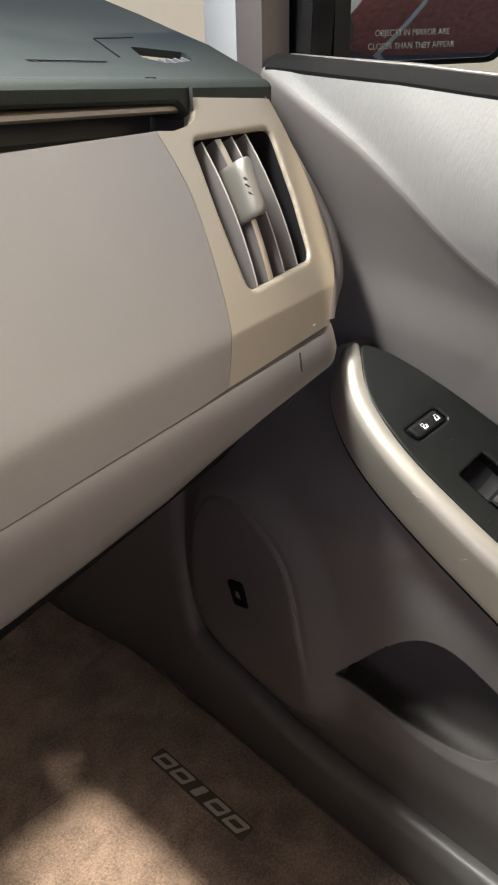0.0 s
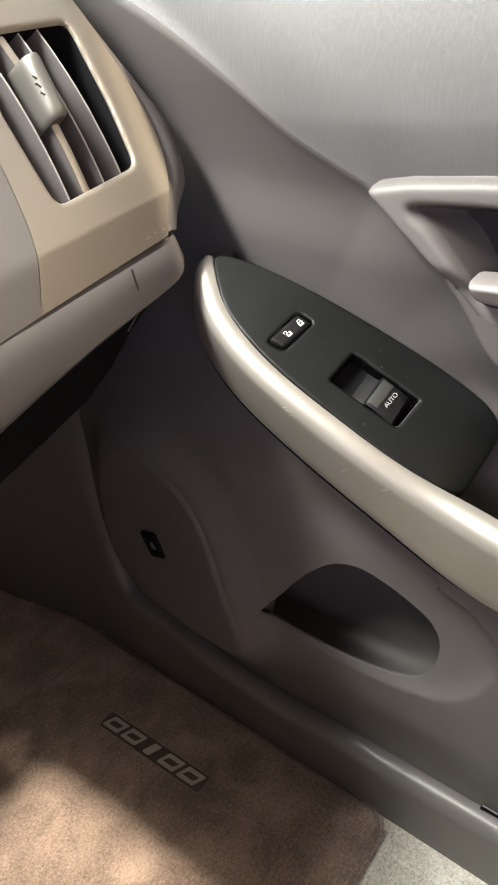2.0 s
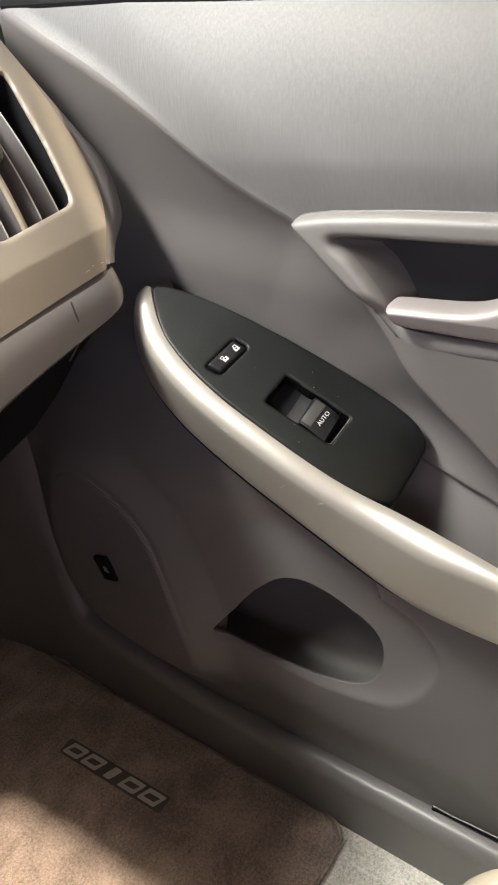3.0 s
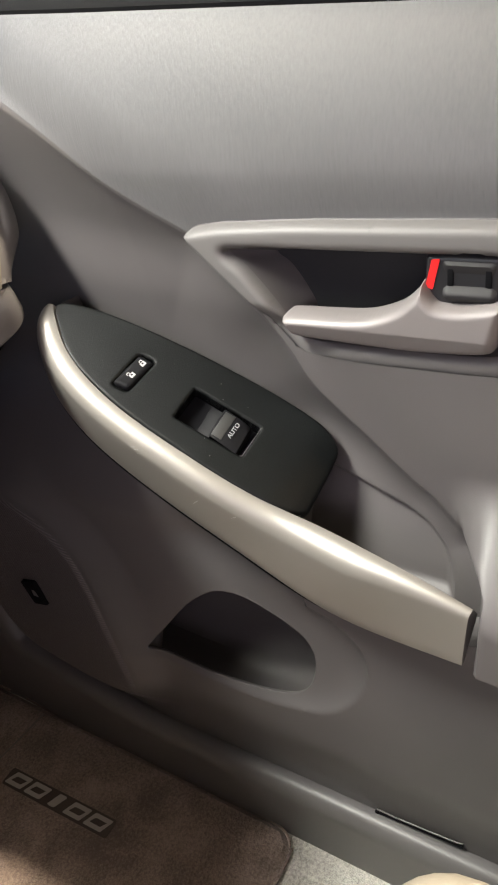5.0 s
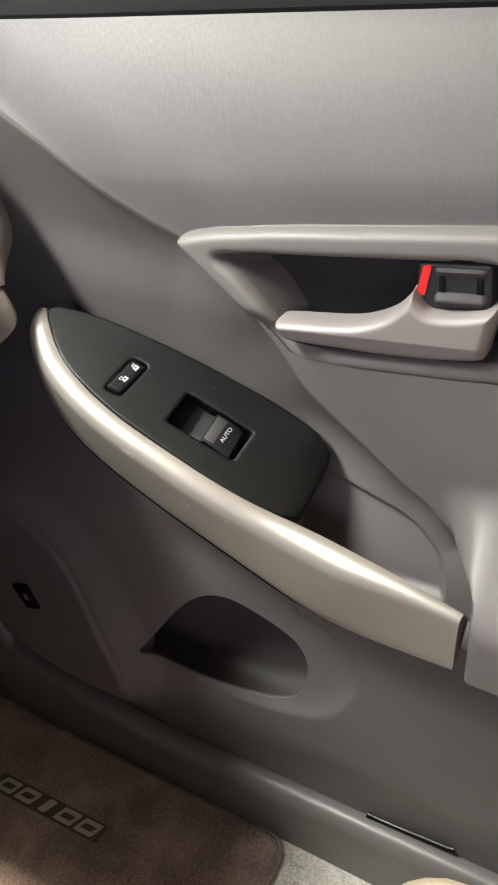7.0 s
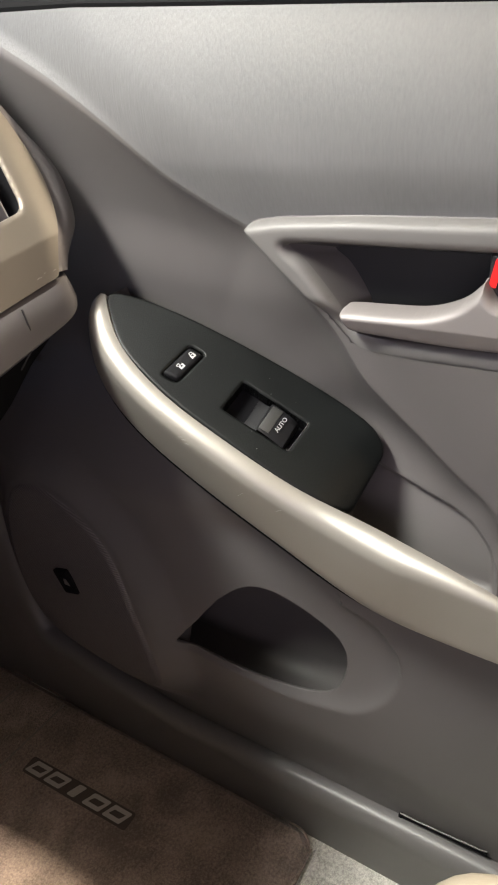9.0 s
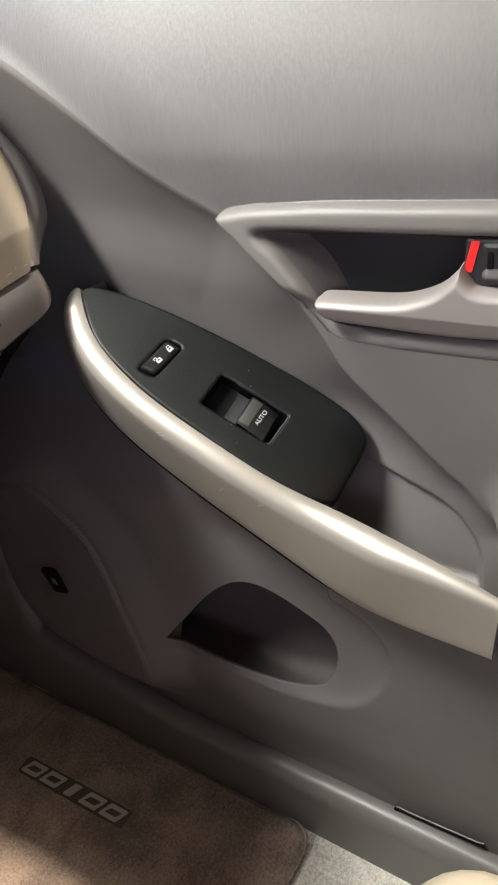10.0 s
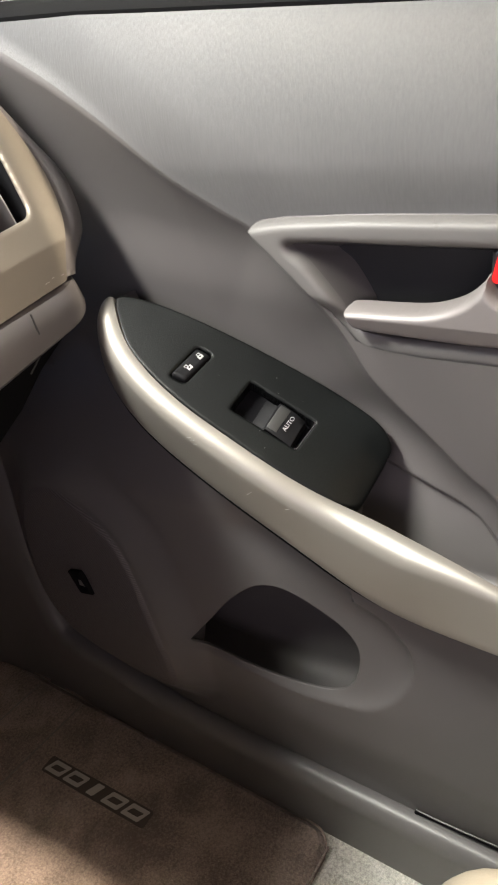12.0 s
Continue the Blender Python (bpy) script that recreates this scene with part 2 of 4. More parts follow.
def region(outline, holes, step, place, lip=None, clip=None):
    """A sheet over the plane region inside outline and outside holes. place(P, d) gives the points in space, d being the distance to the
    region's edge. lip: how far the edges are folded away."""
    outline = np.array(outline)
    lo, hi = outline.min(0) - step, outline.max(0) + step
    nx, ny = (int((hi - lo)[k] / step) + 2 for k in (0, 1))
    gx, gy = np.meshgrid(lo[0] + np.arange(nx) * step, lo[1] + np.arange(ny) * step, indexing="ij")
    P = np.stack([gx.ravel(), gy.ravel()], 1)
    edges = [outline] + [np.array(h) for h in holes]
    for e in edges:
        d, c = nearest_on(P, e, True)
        m = d < 0.55 * step
        P[m] = c[m]
    idx = np.arange(nx * ny).reshape(nx, ny)
    a, b, c, d = idx[:-1, :-1].ravel(), idx[1:, :-1].ravel(), idx[1:, 1:].ravel(), idx[:-1, 1:].ravel()
    flip = np.linalg.norm(P[a] - P[c], axis=1) > np.linalg.norm(P[b] - P[d], axis=1)
    T = np.vstack([np.where(flip[:, None], np.stack([a, b, d], 1), np.stack([a, b, c], 1)), np.where(flip[:, None], np.stack([b, c, d], 1), np.stack([a, c, d], 1))])
    cen = P[T].mean(1)
    ok = inside(cen, edges[0])
    for h in edges[1:]:
        ok &= ~inside(cen, h)
    u, v = P[T[:, 1]] - P[T[:, 0]], P[T[:, 2]] - P[T[:, 0]]
    ok &= np.abs(u[:, 0] * v[:, 1] - u[:, 1] * v[:, 0]) > 1e-10
    T = T[ok]
    used = np.unique(T)
    P2 = P[used]
    back = np.full(len(P), -1)
    back[used] = np.arange(len(used))
    T = back[T]
    dist = np.min([nearest_on(P2, e, True)[0] for e in edges], axis=0)
    V = place(P2, dist)
    faces = [tuple(t) for t in T]
    if lip is not None:
        E = np.vstack([T[:, [0, 1]], T[:, [1, 2]], T[:, [2, 0]]])
        key = np.sort(E, 1)
        _, first, count = np.unique(key, axis=0, return_index=True, return_counts=True)
        B = E[first[count == 1]]
        bv = np.unique(B)
        extra = {k: len(V) + i for i, k in enumerate(bv)}
        V = np.vstack([V, V[bv] + np.array(lip)])
        faces += [(j, i, extra[i], extra[j]) for i, j in B]
    me = bpy.data.meshes.new("sheet")
    me.from_pydata([tuple(q) for q in V], [], faces)
    bm = bmesh.new()
    bm.from_mesh(me)
    bpy.data.meshes.remove(me)
    bmesh.ops.remove_doubles(bm, verts=bm.verts, dist=1e-5)
    return bm


def loft(rings, closed=False, caps=False):
    """Quads between rows of points; closed: each row is a loop."""
    bm = bmesh.new()
    rows = [[bm.verts.new(tuple(p)) for p in r] for r in rings]
    n = len(rows[0])
    for r0, r1 in zip(rows[:-1], rows[1:]):
        for i in range(n if closed else n - 1):
            j = (i + 1) % n
            bm.faces.new((r0[i], r0[j], r1[j], r1[i]))
    if caps:
        bm.faces.new(rows[0])
        bm.faces.new(rows[-1][::-1])
    return bm


def tube(path, r, n=10):
    p = np.array(path, float)
    rings = []
    for i in range(len(p)):
        t = Vector(p[min(i + 1, len(p) - 1)] - p[max(i - 1, 0)]).normalized()
        a = t.orthogonal() if abs(t.z) > 0.95 else t.cross(Vector((0, 0, 1)))
        a.normalize()
        b = t.cross(a)
        rings.append([Vector(p[i]) + r * (math.cos(q) * a + math.sin(q) * b) for q in np.linspace(0, 2 * math.pi, n, endpoint=False)])
    return loft(rings, True, True)


def block(size, bevel=0.0, at=(0, 0, 0), m=None, seg=3):
    bm = bmesh.new()
    bmesh.ops.create_cube(bm, size=1)
    for v in bm.verts:
        v.co = Vector((v.co.x * size[0], v.co.y * size[1], v.co.z * size[2]))
    if bevel:
        bmesh.ops.bevel(bm, geom=bm.edges[:], offset=bevel, segments=seg, profile=0.5, affect="EDGES")
    bmesh.ops.transform(bm, matrix=(m or Matrix()) @ Matrix.Translation(at), verts=bm.verts)
    return bm


def frame_of(origin, xdir, ydir):
    x = Vector(xdir).normalized()
    z = x.cross(Vector(ydir)).normalized()
    y = z.cross(x)
    m = Matrix.Identity(4)
    for i, a in enumerate((x, y, z)):
        m.col[i][:3] = a
    m.col[3][:3] = origin
    return m


def slab(outline, thick, m, bevel=0.0015, seg=2):
    """A flat plate of the outline (2D, in the plane of m), its top in that plane."""
    bm = bmesh.new()
    f = bm.faces.new([bm.verts.new((p[0], p[1], 0)) for p in outline])
    if f.normal.z < 0:
        f.normal_flip()
    top = f
    r = bmesh.ops.extrude_face_region(bm, geom=[top])
    vs = [v for v in r["geom"] if isinstance(v, bmesh.types.BMVert)]
    bmesh.ops.translate(bm, verts=vs, vec=(0, 0, -thick))
    bm.normal_update()
    if bevel:
        rim = [e for e in bm.edges if all(abs(v.co.z) < 1e-6 for v in e.verts) and len(e.link_faces) == 2 and any(abs(g.normal.z) < 0.5 for g in e.link_faces)]
        bmesh.ops.bevel(bm, geom=rim, offset=bevel, segments=seg, profile=0.5, affect="EDGES")
    bmesh.ops.transform(bm, matrix=m, verts=bm.verts)
    return bm


def lettering(text, size, m, mat, parent, name="lettering", depth=0.0002):
    c = bpy.data.curves.new(name, "FONT")
    c.body, c.size, c.extrude, c.align_x, c.align_y = text, size, depth, "CENTER", "CENTER"
    tmp = bpy.data.objects.new(name, c)
    scene.collection.objects.link(tmp)
    me = bpy.data.meshes.new_from_object(tmp.evaluated_get(bpy.context.evaluated_depsgraph_get()))
    bpy.data.objects.remove(tmp)
    bm = bmesh.new()
    bm.from_mesh(me)
    bpy.data.meshes.remove(me)
    bmesh.ops.transform(bm, matrix=m, verts=bm.verts)
    return part(name, bm, mat, parent, smooth=False)


def rounded(corners, r, n=5):
    """A polygon with its corners rounded."""
    c = [np.array(q, float) for q in corners]
    out = []
    for i in range(len(c)):
        a, b, d = c[i - 1], c[i], c[(i + 1) % len(c)]
        u, v = (a - b) / np.linalg.norm(a - b), (d - b) / np.linalg.norm(d - b)
        p, q = b + u * r, b + v * r
        out += [(1 - t) ** 2 * p + 2 * t * (1 - t) * b + t * t * q for t in np.linspace(0, 1, n)]
    return np.array(out)


# ---- front passenger door ----
FOLD = curve_points([(0.46, 0.805), (0.404, 0.78), (0.347, 0.755), (0.293, 0.725), (0.243, 0.693), (0.205, 0.673), (0.1836, 0.6624), (0.165, 0.6455), (0.147, 0.6286), (0.1324, 0.6148), (0.1217, 0.6029),
                     (0.111, 0.5865), (0.097, 0.565), (0.0632, 0.534), (0.036, 0.509), (0.0187, 0.4957), (0.0017, 0.4770), (-0.0067, 0.4737), (-0.0139, 0.4712), (-0.0165, 0.4690), (-0.0180, 0.4630), (-0.0180, 0.44), (-0.015, 0.40)], 4)
FOLD_SIDE = np.vstack([FOLD, [(-0.9, 0.40), (-0.9, 0.9), (0.46, 0.9)]])
GRILLE = curve_points([(0.510, 0.374), (0.471, 0.392), (0.431, 0.384), (0.381, 0.345), (0.352, 0.269), (0.337, 0.172), (0.378, 0.153), (0.438, 0.163), (0.501, 0.190), (0.529, 0.246), (0.532, 0.319)], 6, True)
POCKET = curve_points([(0.316, 0.2345), (0.312, 0.2420), (0.294, 0.2640), (0.272, 0.2920), (0.246, 0.3170), (0.222, 0.3292), (0.195, 0.3300), (0.160, 0.3188), (0.138, 0.3065), (0.1285, 0.2870), (0.132, 0.2590), (0.1435, 0.2420), (0.168, 0.2318), (0.207, 0.2255), (0.256, 0.2260), (0.300, 0.2312)], 5, True)
OPENING = curve_points([(0.150, 0.6545), (0.139, 0.645), (0.1258, 0.6300), (0.1145, 0.6150), (0.106, 0.6000), (0.0677, 0.5980), (0.0324, 0.5985), (-0.012, 0.6005), (-0.0215, 0.609), (-0.024, 0.635), (-0.0235, 0.6560), (0.02, 0.658), (0.08, 0.657), (0.13, 0.6565)], 3, True)
FRAME = curve_points([(0.1805, 0.6635), (0.158, 0.6695), (0.139, 0.6712), (0.100, 0.6735), (0.04, 0.6748), (-0.02, 0.676), (-0.07, 0.676), (-0.08, 0.64), (-0.07, 0.592), (-0.014, 0.5872), (0.0017, 0.5863), (0.0354, 0.5858), (0.0719, 0.5854), (0.098, 0.5862), (0.1085, 0.5895), (0.1217, 0.6035), (0.1324, 0.6152), (0.147, 0.6290), (0.165, 0.6460)], 5, True)
PULL = np.vstack([curve_points([(0.13, 0.487), (0.107, 0.481), (0.0915, 0.4778), (0.068, 0.473), (0.0476, 0.469), (0.030, 0.463), (0.020, 0.454), (0.0127, 0.4445), (0.0075, 0.430), (0.0066, 0.41)], 5), [(0.13, 0.41)]])
RIM = curve_points([(0.128, 0.356), (0.0996, 0.346), (0.085, 0.334), (0.0755, 0.317), (0.0745, 0.295), (0.090, 0.262), (0.116, 0.2365), (0.1517, 0.2255), (0.1958, 0.2185), (0.2344, 0.2200), (0.2823, 0.2225), (0.332, 0.2265), (0.40, 0.228)], 6)
DISH = np.vstack([RIM, [(0.60, 0.23), (0.60, 0.60), (0.20, 0.60)]])
TRIM_LINE = np.vstack([FOLD[:25], [(0.1805, 0.6640), (0.158, 0.6700), (0.10, 0.6740), (-0.02, 0.6765), (-0.7, 0.6765)]])
EDGE = curve_points([(-0.8, 0.078), (0.36, 0.078), (0.45, 0.084), (0.52, 0.118), (0.555, 0.165), (0.572, 0.24), (0.578, 0.35), (0.582, 0.62)], 6)


def top_z(y):
    """Height of the trim's upper edge below the window."""
    return np.interp(y, (-0.62, -0.01, 0.12, 0.24, 0.32, 0.42, 0.465), (0.730, 0.7705, 0.781, 0.7905, 0.797, 0.802, 0.8045))


def door_x(P):
    """How far out the door trim lies at (y, z): a smaller x stands further into the cabin."""
    y, z = P[:, 0], P[:, 1]
    s = nearest_on(P, FOLD, False)[0] * np.where(inside(P, FOLD_SIDE), 1, -1)
    crest = 0.602 + 0.05 * np.maximum(0, y - 0.25)
    tri = crest + 0.007 * smoothstep(0.60, 0.66, z) + (0.064 + 0.007 * smoothstep(0.28, 0.42, y)) * (1 - np.exp(-np.maximum(0, -s) / (0.048 + 0.057 * smoothstep(0.11, 0.20, y))))
    upper = crest + 0.10 * np.maximum(0, z - 0.70) - 0.004 * smoothstep(0, 0.05, s) + 0.007 * np.exp(-nearest_on(P, TRIM_LINE, False)[0] / 0.032) * smoothstep(0.60, 0.66, z)
    low = 0.602 - 0.012 * smoothstep(0.40, 0.22, z) + 0.012 * smoothstep(0.19, 0.10, z)
    left = low + (tri - low) * smoothstep(0.40, 0.53, z)
    right = low + (upper - low) * smoothstep(0.395, 0.43, z)
    soft = smoothstep(-0.010, 0.010, s)
    x = left * (1 - soft) + right * soft + 2.3 * np.maximum(0, z + 0.803 - top_z(y) - 0.714) ** 2
    x -= 0.064 * smoothstep(0.522, 0.452, z + 0.10 * np.maximum(0, -0.03 - y)) * smoothstep(0.012, -0.024, y - 0.010 * smoothstep(0.47, 0.41, z)) * smoothstep(-0.003, 0.010, s) * smoothstep(0.398, 0.416, z)
    x += 0.008 * smoothstep(0.001, -0.007, signed(P, PULL))
    g = signed(P, GRILLE)
    x -= 0.020 * smoothstep(0.046, -0.010, g) * smoothstep(0.60, 0.52, y)
    x += 0.0008 * np.exp(-(g / 0.0022) ** 2)
    k = np.where(inside(P, DISH), -nearest_on(P, RIM, False)[0], 0)
    x += 0.012 * (1 - np.exp(np.minimum(0, k + 0.0004) / 0.013)) * smoothstep(0.350, 0.235, y) * smoothstep(0.48, 0.37, z) + 0.0022 * smoothstep(0.0, -0.005, k) * smoothstep(0.30, 0.345, z) * smoothstep(0.2, 0.12, y) * smoothstep(0.48, 0.40, z)
    # soft dent above the pocket: stands in for a cast shadow by shape
    x += 0.011 * np.exp(-((y - 0.215) / 0.045) ** 2 - ((z - 0.385) / 0.028) ** 2)
    d = np.clip(nearest_on(P, EDGE, False)[0] / 0.020, 0, 1)
    return x + 0.022 * (1 - np.sqrt(1 - (1 - d) ** 2)) * smoothstep(0.30, 0.45, y)


def on_door(P, d=None, out=0.0):
    return np.stack([door_x(P) - out, P[:, 0], P[:, 1]], 1)


door = thing("passenger_door", "closed grey passenger door trim with silver armrest strip and map pocket", "car door")
SKIN = np.vstack([resample(q, 50)[:-1] for q in ([(0.465, 0.8055)] + [(y, top_z(y) + 0.0005) for y in np.linspace(0.46, -0.62, 60)], [(-0.62, 0.7305), (-0.62, 0.078)])] + [EDGE[EDGE[:, 0] > -0.62], resample([(0.582, 0.62), (0.465, 0.8055)], 30)])
HOLE = FRAME.mean(0) + (FRAME - FRAME.mean(0)) * (0.97, 0.9)
UPPER = np.vstack([resample(FOLD[1:25], 94), resample([(0.176, 0.6665), (0.156, 0.6705), (0.116, 0.6730), (0.063, 0.6740), (-0.018, 0.6745), (-0.62, 0.6745)], 70)[1:-1], resample([(-0.62, 0.6745), (-0.62, 0.7295)], 20)[:-1], resample([(y, top_z(y) - 0.0006) for y in np.linspace(-0.62, 0.447, 60)], 84)])
part("lower_trim", region(SKIN, [POCKET, HOLE, UPPER], 0.0024, on_door), M_DOOR, door, "dark grey grained plastic lower trim")
part("upper_trim", region(UPPER, [], 0.0024, on_door), M_UPPER, door, "light grey soft upper trim with fine brushed grain")

# map pocket: rolled rim and bin, its floor below the lip
mid = POCKET.mean(0)
rim = on_door(POCKET)
bins = []
for depth, size, fall in ((0, 1, 0), (0.0008, 0.996, 0), (0.0022, 0.990, 0.01), (0.0045, 0.986, 0.05), (0.008, 0.984, 0.22), (0.012, 0.982, 0.6), (0.016, 0.980, 0.95), (0.022, 0.976, 1.0), (0.056, 0.955, 1.10), (0.070, 0.93, 1.02), (0.077, 0.88, 0.85), (0.079, 0.5, 0.5)):
    q = mid + (POCKET - mid) * size
    flat = min(1, depth / 0.05)
    q[:, 0] += 1.1 * max(0, depth - 0.001) * smoothstep(0.21, 0.29, q[:, 0]) * min(1, (0.087 - depth) / 0.012)
    bins.append(np.stack([(rim[:, 0] + depth) * (1 - flat) + (0.596 + depth) * flat, q[:, 0], q[:, 1] - 0.058 * fall * smoothstep(0.272, 0.236, q[:, 1])], 1))
bm = loft(bins, True)
bm.faces.new([v for v in bm.verts][-len(POCKET):])
part("map_pocket", bm, M_DOOR, door)

# speaker grille with ribs and clip
inner = GRILLE.mean(0) + (GRILLE - GRILLE.mean(0)) * 0.985
grille = part("speaker_grille", region(inner, [], 0.003, lambda P, d: on_door(P, d, 0.0014 * np.clip(d / 0.004, 0, 1) ** 0.5), (0.004, 0, 0)), M_GRILLE, door, "finely ribbed speaker grille")
gx = float(door_x(np.array([(0.446, 0.281)]))[0]) - 0.0048
clip = part("grille_clip", region(rounded([(0.4605, 0.2915), (0.4395, 0.2970), (0.4285, 0.2680), (0.4500, 0.2625)], 0.002), [rounded([(0.4505, 0.2830), (0.4420, 0.2850), (0.4380, 0.2755), (0.4465, 0.2735)], 0.001)], 0.0012,
            lambda P, d: np.c_[gx - 0.0012 * np.clip(d / 0.002, 0, 1), P], (0.004, 0, 0)), M_WELL, grille)
part("clip_centre", block((0.001, 0.008, 0.009), 0.0003, at=(gx + 0.0010, 0.444, 0.2795)), M_SILL, clip)

# switch panel on the armrest
PANEL_M = frame_of((0.574, 0.25, 0.558), (0, -1, -0.53), (1, 0, 0.5))
PINV = PANEL_M.inverted()


def panel_xy(x, y):
    q = PINV @ Vector((x, y, 0.558 + 0.5 * (x - 0.574) + 0.53 * (y - 0.25)))
    return (q.x, q.y)


top_edge = [(0.601, 0.316), (0.611, 0.301), (0.619, 0.271), (0.626, 0.228), (0.631, 0.184), (0.634, 0.141), (0.633, 0.112), (0.626, 0.098)]
low_edge = [(0.614, 0.0968), (0.598, 0.0982), (0.5815, 0.1000), (0.5755, 0.1035), (0.5715, 0.1100), (0.568, 0.120), (0.564, 0.152), (0.563, 0.194), (0.564, 0.240), (0.572, 0.281), (0.585, 0.303)]
PANEL = curve_points([panel_xy(*p) for p in top_edge + low_edge], 5, True)
WIN = rounded([panel_xy(*p) for p in ((0.605, 0.2005), (0.580, 0.2045), (0.583, 0.153), (0.607, 0.149))], 0.0018)
LOCK = rounded([panel_xy(*p) for p in ((0.5745, 0.2525), (0.5765, 0.2395), (0.6055, 0.2325), (0.6045, 0.2455))], 0.004)


def panel_place(P, d):
    r = np.clip(d / 0.0024, 0, 1)
    end = PANEL[:, 0].max()
    return np.array([PANEL_M @ Vector((p[0], p[1], -0.0060 * max(0.0, 1 - (end - p[0]) / 0.030) ** 2 - 0.16 * (p[0] - 0.08) ** 2 + 0.001 - 0.0014 * (1 - math.sqrt(max(0, 1 - (1 - k) ** 2))))) for p, k in zip(P, r)])


down = -np.array(PANEL_M.col[2][:3])
panel = part("switch_panel", region(PANEL, [WIN, LOCK], 0.0010, panel_place, down * 0.010), M_PANEL, door, "charcoal brushed switch panel")
PZ = PANEL_M.to_3x3()


def on_panel(x, y, lift=0.0, turn=0.0):
    q = panel_xy(x, y)
    return PANEL_M @ Matrix.Translation((q[0], q[1], lift)) @ pose(0, 0, 0, 0, 0, turn)


LIN = LOCK.mean(0) + (LOCK - LOCK.mean(0)) * 0.955


def lock_place(P, d):
    r = np.clip(d / 0.004, 0, 1)
    return np.array([PANEL_M @ Vector((p[0], p[1], -0.0018 + 0.0034 * math.sqrt(max(0, 1 - (1 - k) ** 2)) - 9.0 * (p[1] - LIN[:, 1].mean()) * abs(p[1] - LIN[:, 1].mean()) * 0.6)) for p, k in zip(P, r)])


lock = part("lock_switch", region(LIN, [], 0.0008, lock_place, down * 0.006), M_ROCKER, panel, "black rocker lock switch with white padlock marks")


def padlock(at, open_bow):
    m = on_panel(*at, 0.0019, 84)
    bm = bmesh.new()

    def plate(x0, y0, x1, y1):
        v = [bm.verts.new(m @ Vector((x, y, 0.0))) for x, y in ((x0, y0), (x1, y0), (x1, y1), (x0, y1))]
        bm.faces.new(v)
    plate(-0.0020, -0.0022, 0.0022, -0.0008)
    plate(-0.0020, -0.0008, -0.0006, 0.0006)
    plate(0.0008, -0.0008, 0.0022, 0.0006)
    plate(-0.0020, 0.0006, 0.0022, 0.0012)
    dx = -0.0016 if open_bow else 0
    plate(-0.0012 + dx, 0.0012, -0.0006 + dx, 0.0026)
    plate(0.0010 + dx, 0.0012, 0.0016 + dx, 0.0026)
    plate(-0.0012 + dx, 0.0026, 0.0016 + dx, 0.0032)
    return part("padlock_mark", bm, M_WHITE, lock, smooth=False)


padlock((0.5985, 0.2397), False)
padlock((0.5875, 0.2425), True)
part("lock_bar_mark", block((0.0011, 0.006, 0.0003), 0, m=on_panel(0.5800, 0.2455, 0.0015, 6)), M_SLAT, lock, smooth=False)

well = part("switch_well", loft([[PANEL_M @ Vector((p[0], p[1], z)) for p in WIN] for z in (-0.0005, -0.013)], True), M_WELL, panel)
part("well_rim", tube([PANEL_M @ Vector((p[0], p[1], 0.0006)) for p in WIN if p[0] > WIN[:, 0].mean() + 0.004], 0.0003, 6), M_SLAT, panel, "thin paler edge along the rear of the switch well")
part("well_floor", slab(WIN, 0.001, PANEL_M @ Matrix.Translation((0, 0, -0.0125)), 0), M_WELL, panel)
# rocker: raised rear half, scooped finger pull in front
wc = WIN.mean(0)
half = 0.0118
rings = []
for u, h in ((-0.0125, -0.0125), (-0.012, -0.0105), (-0.0060, -0.0098), (-0.0020, -0.0075), (-0.0006, -0.0010), (0.0005, 0.0004), (0.004, 0.0010), (0.009, 0.0009), (0.016, 0.0002), (0.0225, -0.0014), (0.0238, -0.0035), (0.0240, -0.012)):
    row = []
    for w in np.linspace(-1, 1, 9):
        hh = h - 0.0012 * max(0, abs(w) - 0.75) / 0.25 * (1 if h > -0.003 else 0.3)
        row.append(PANEL_M @ Vector((wc[0] + u + 0.0016 * w * -1, wc[1] + w * half, hh)))
    rings.append(row)
rocker = part("window_switch", loft(rings), M_ROCKER, panel, "black window rocker switch")
part("switch_lens", block((0.0085, 0.0205, 0.0006), 0.0003, m=PANEL_M @ Matrix.Translation((wc[0] + 0.0052, wc[1], 0.0011)) @ pose(0, 0, 0, 0, 2, 4)), M_LENS, rocker, "grey translucent switch lens")
lettering("AUTO", 0.0047, PANEL_M @ Matrix.Translation((wc[0] + 0.0135, wc[1] + 0.0012, 0.0012)) @ pose(0, 0, 0, 0, 0, 92) , M_WHITE, rocker)

# silver armrest strip, its backing and a black strip for the shadow below it
inner_top = [(0.600, 0.316, 0.606), (0.585, 0.304, 0.593), (0.572, 0.282, 0.574), (0.564, 0.241, 0.548), (0.563, 0.195, 0.524), (0.564, 0.152, 0.502), (0.568, 0.120, 0.4865), (0.569, 0.095, 0.4815), (0.564, 0.060, 0.4755), (0.558, 0.027, 0.472), (0.550, -0.021, 0.462)]
outer_low = [(0.612, 0.346, 0.591), (0.602, 0.348, 0.575), (0.592, 0.342, 0.555), (0.580, 0.323, 0.534), (0.571, 0.298, 0.517), (0.565, 0.265, 0.498), (0.560, 0.206, 0.469), (0.558, 0.158, 0.447), (0.556, 0.113, 0.426), (0.554, 0.077, 0.412), (0.548, 0.025, 0.414), (0.542, -0.017, 0.419)]
N = 110


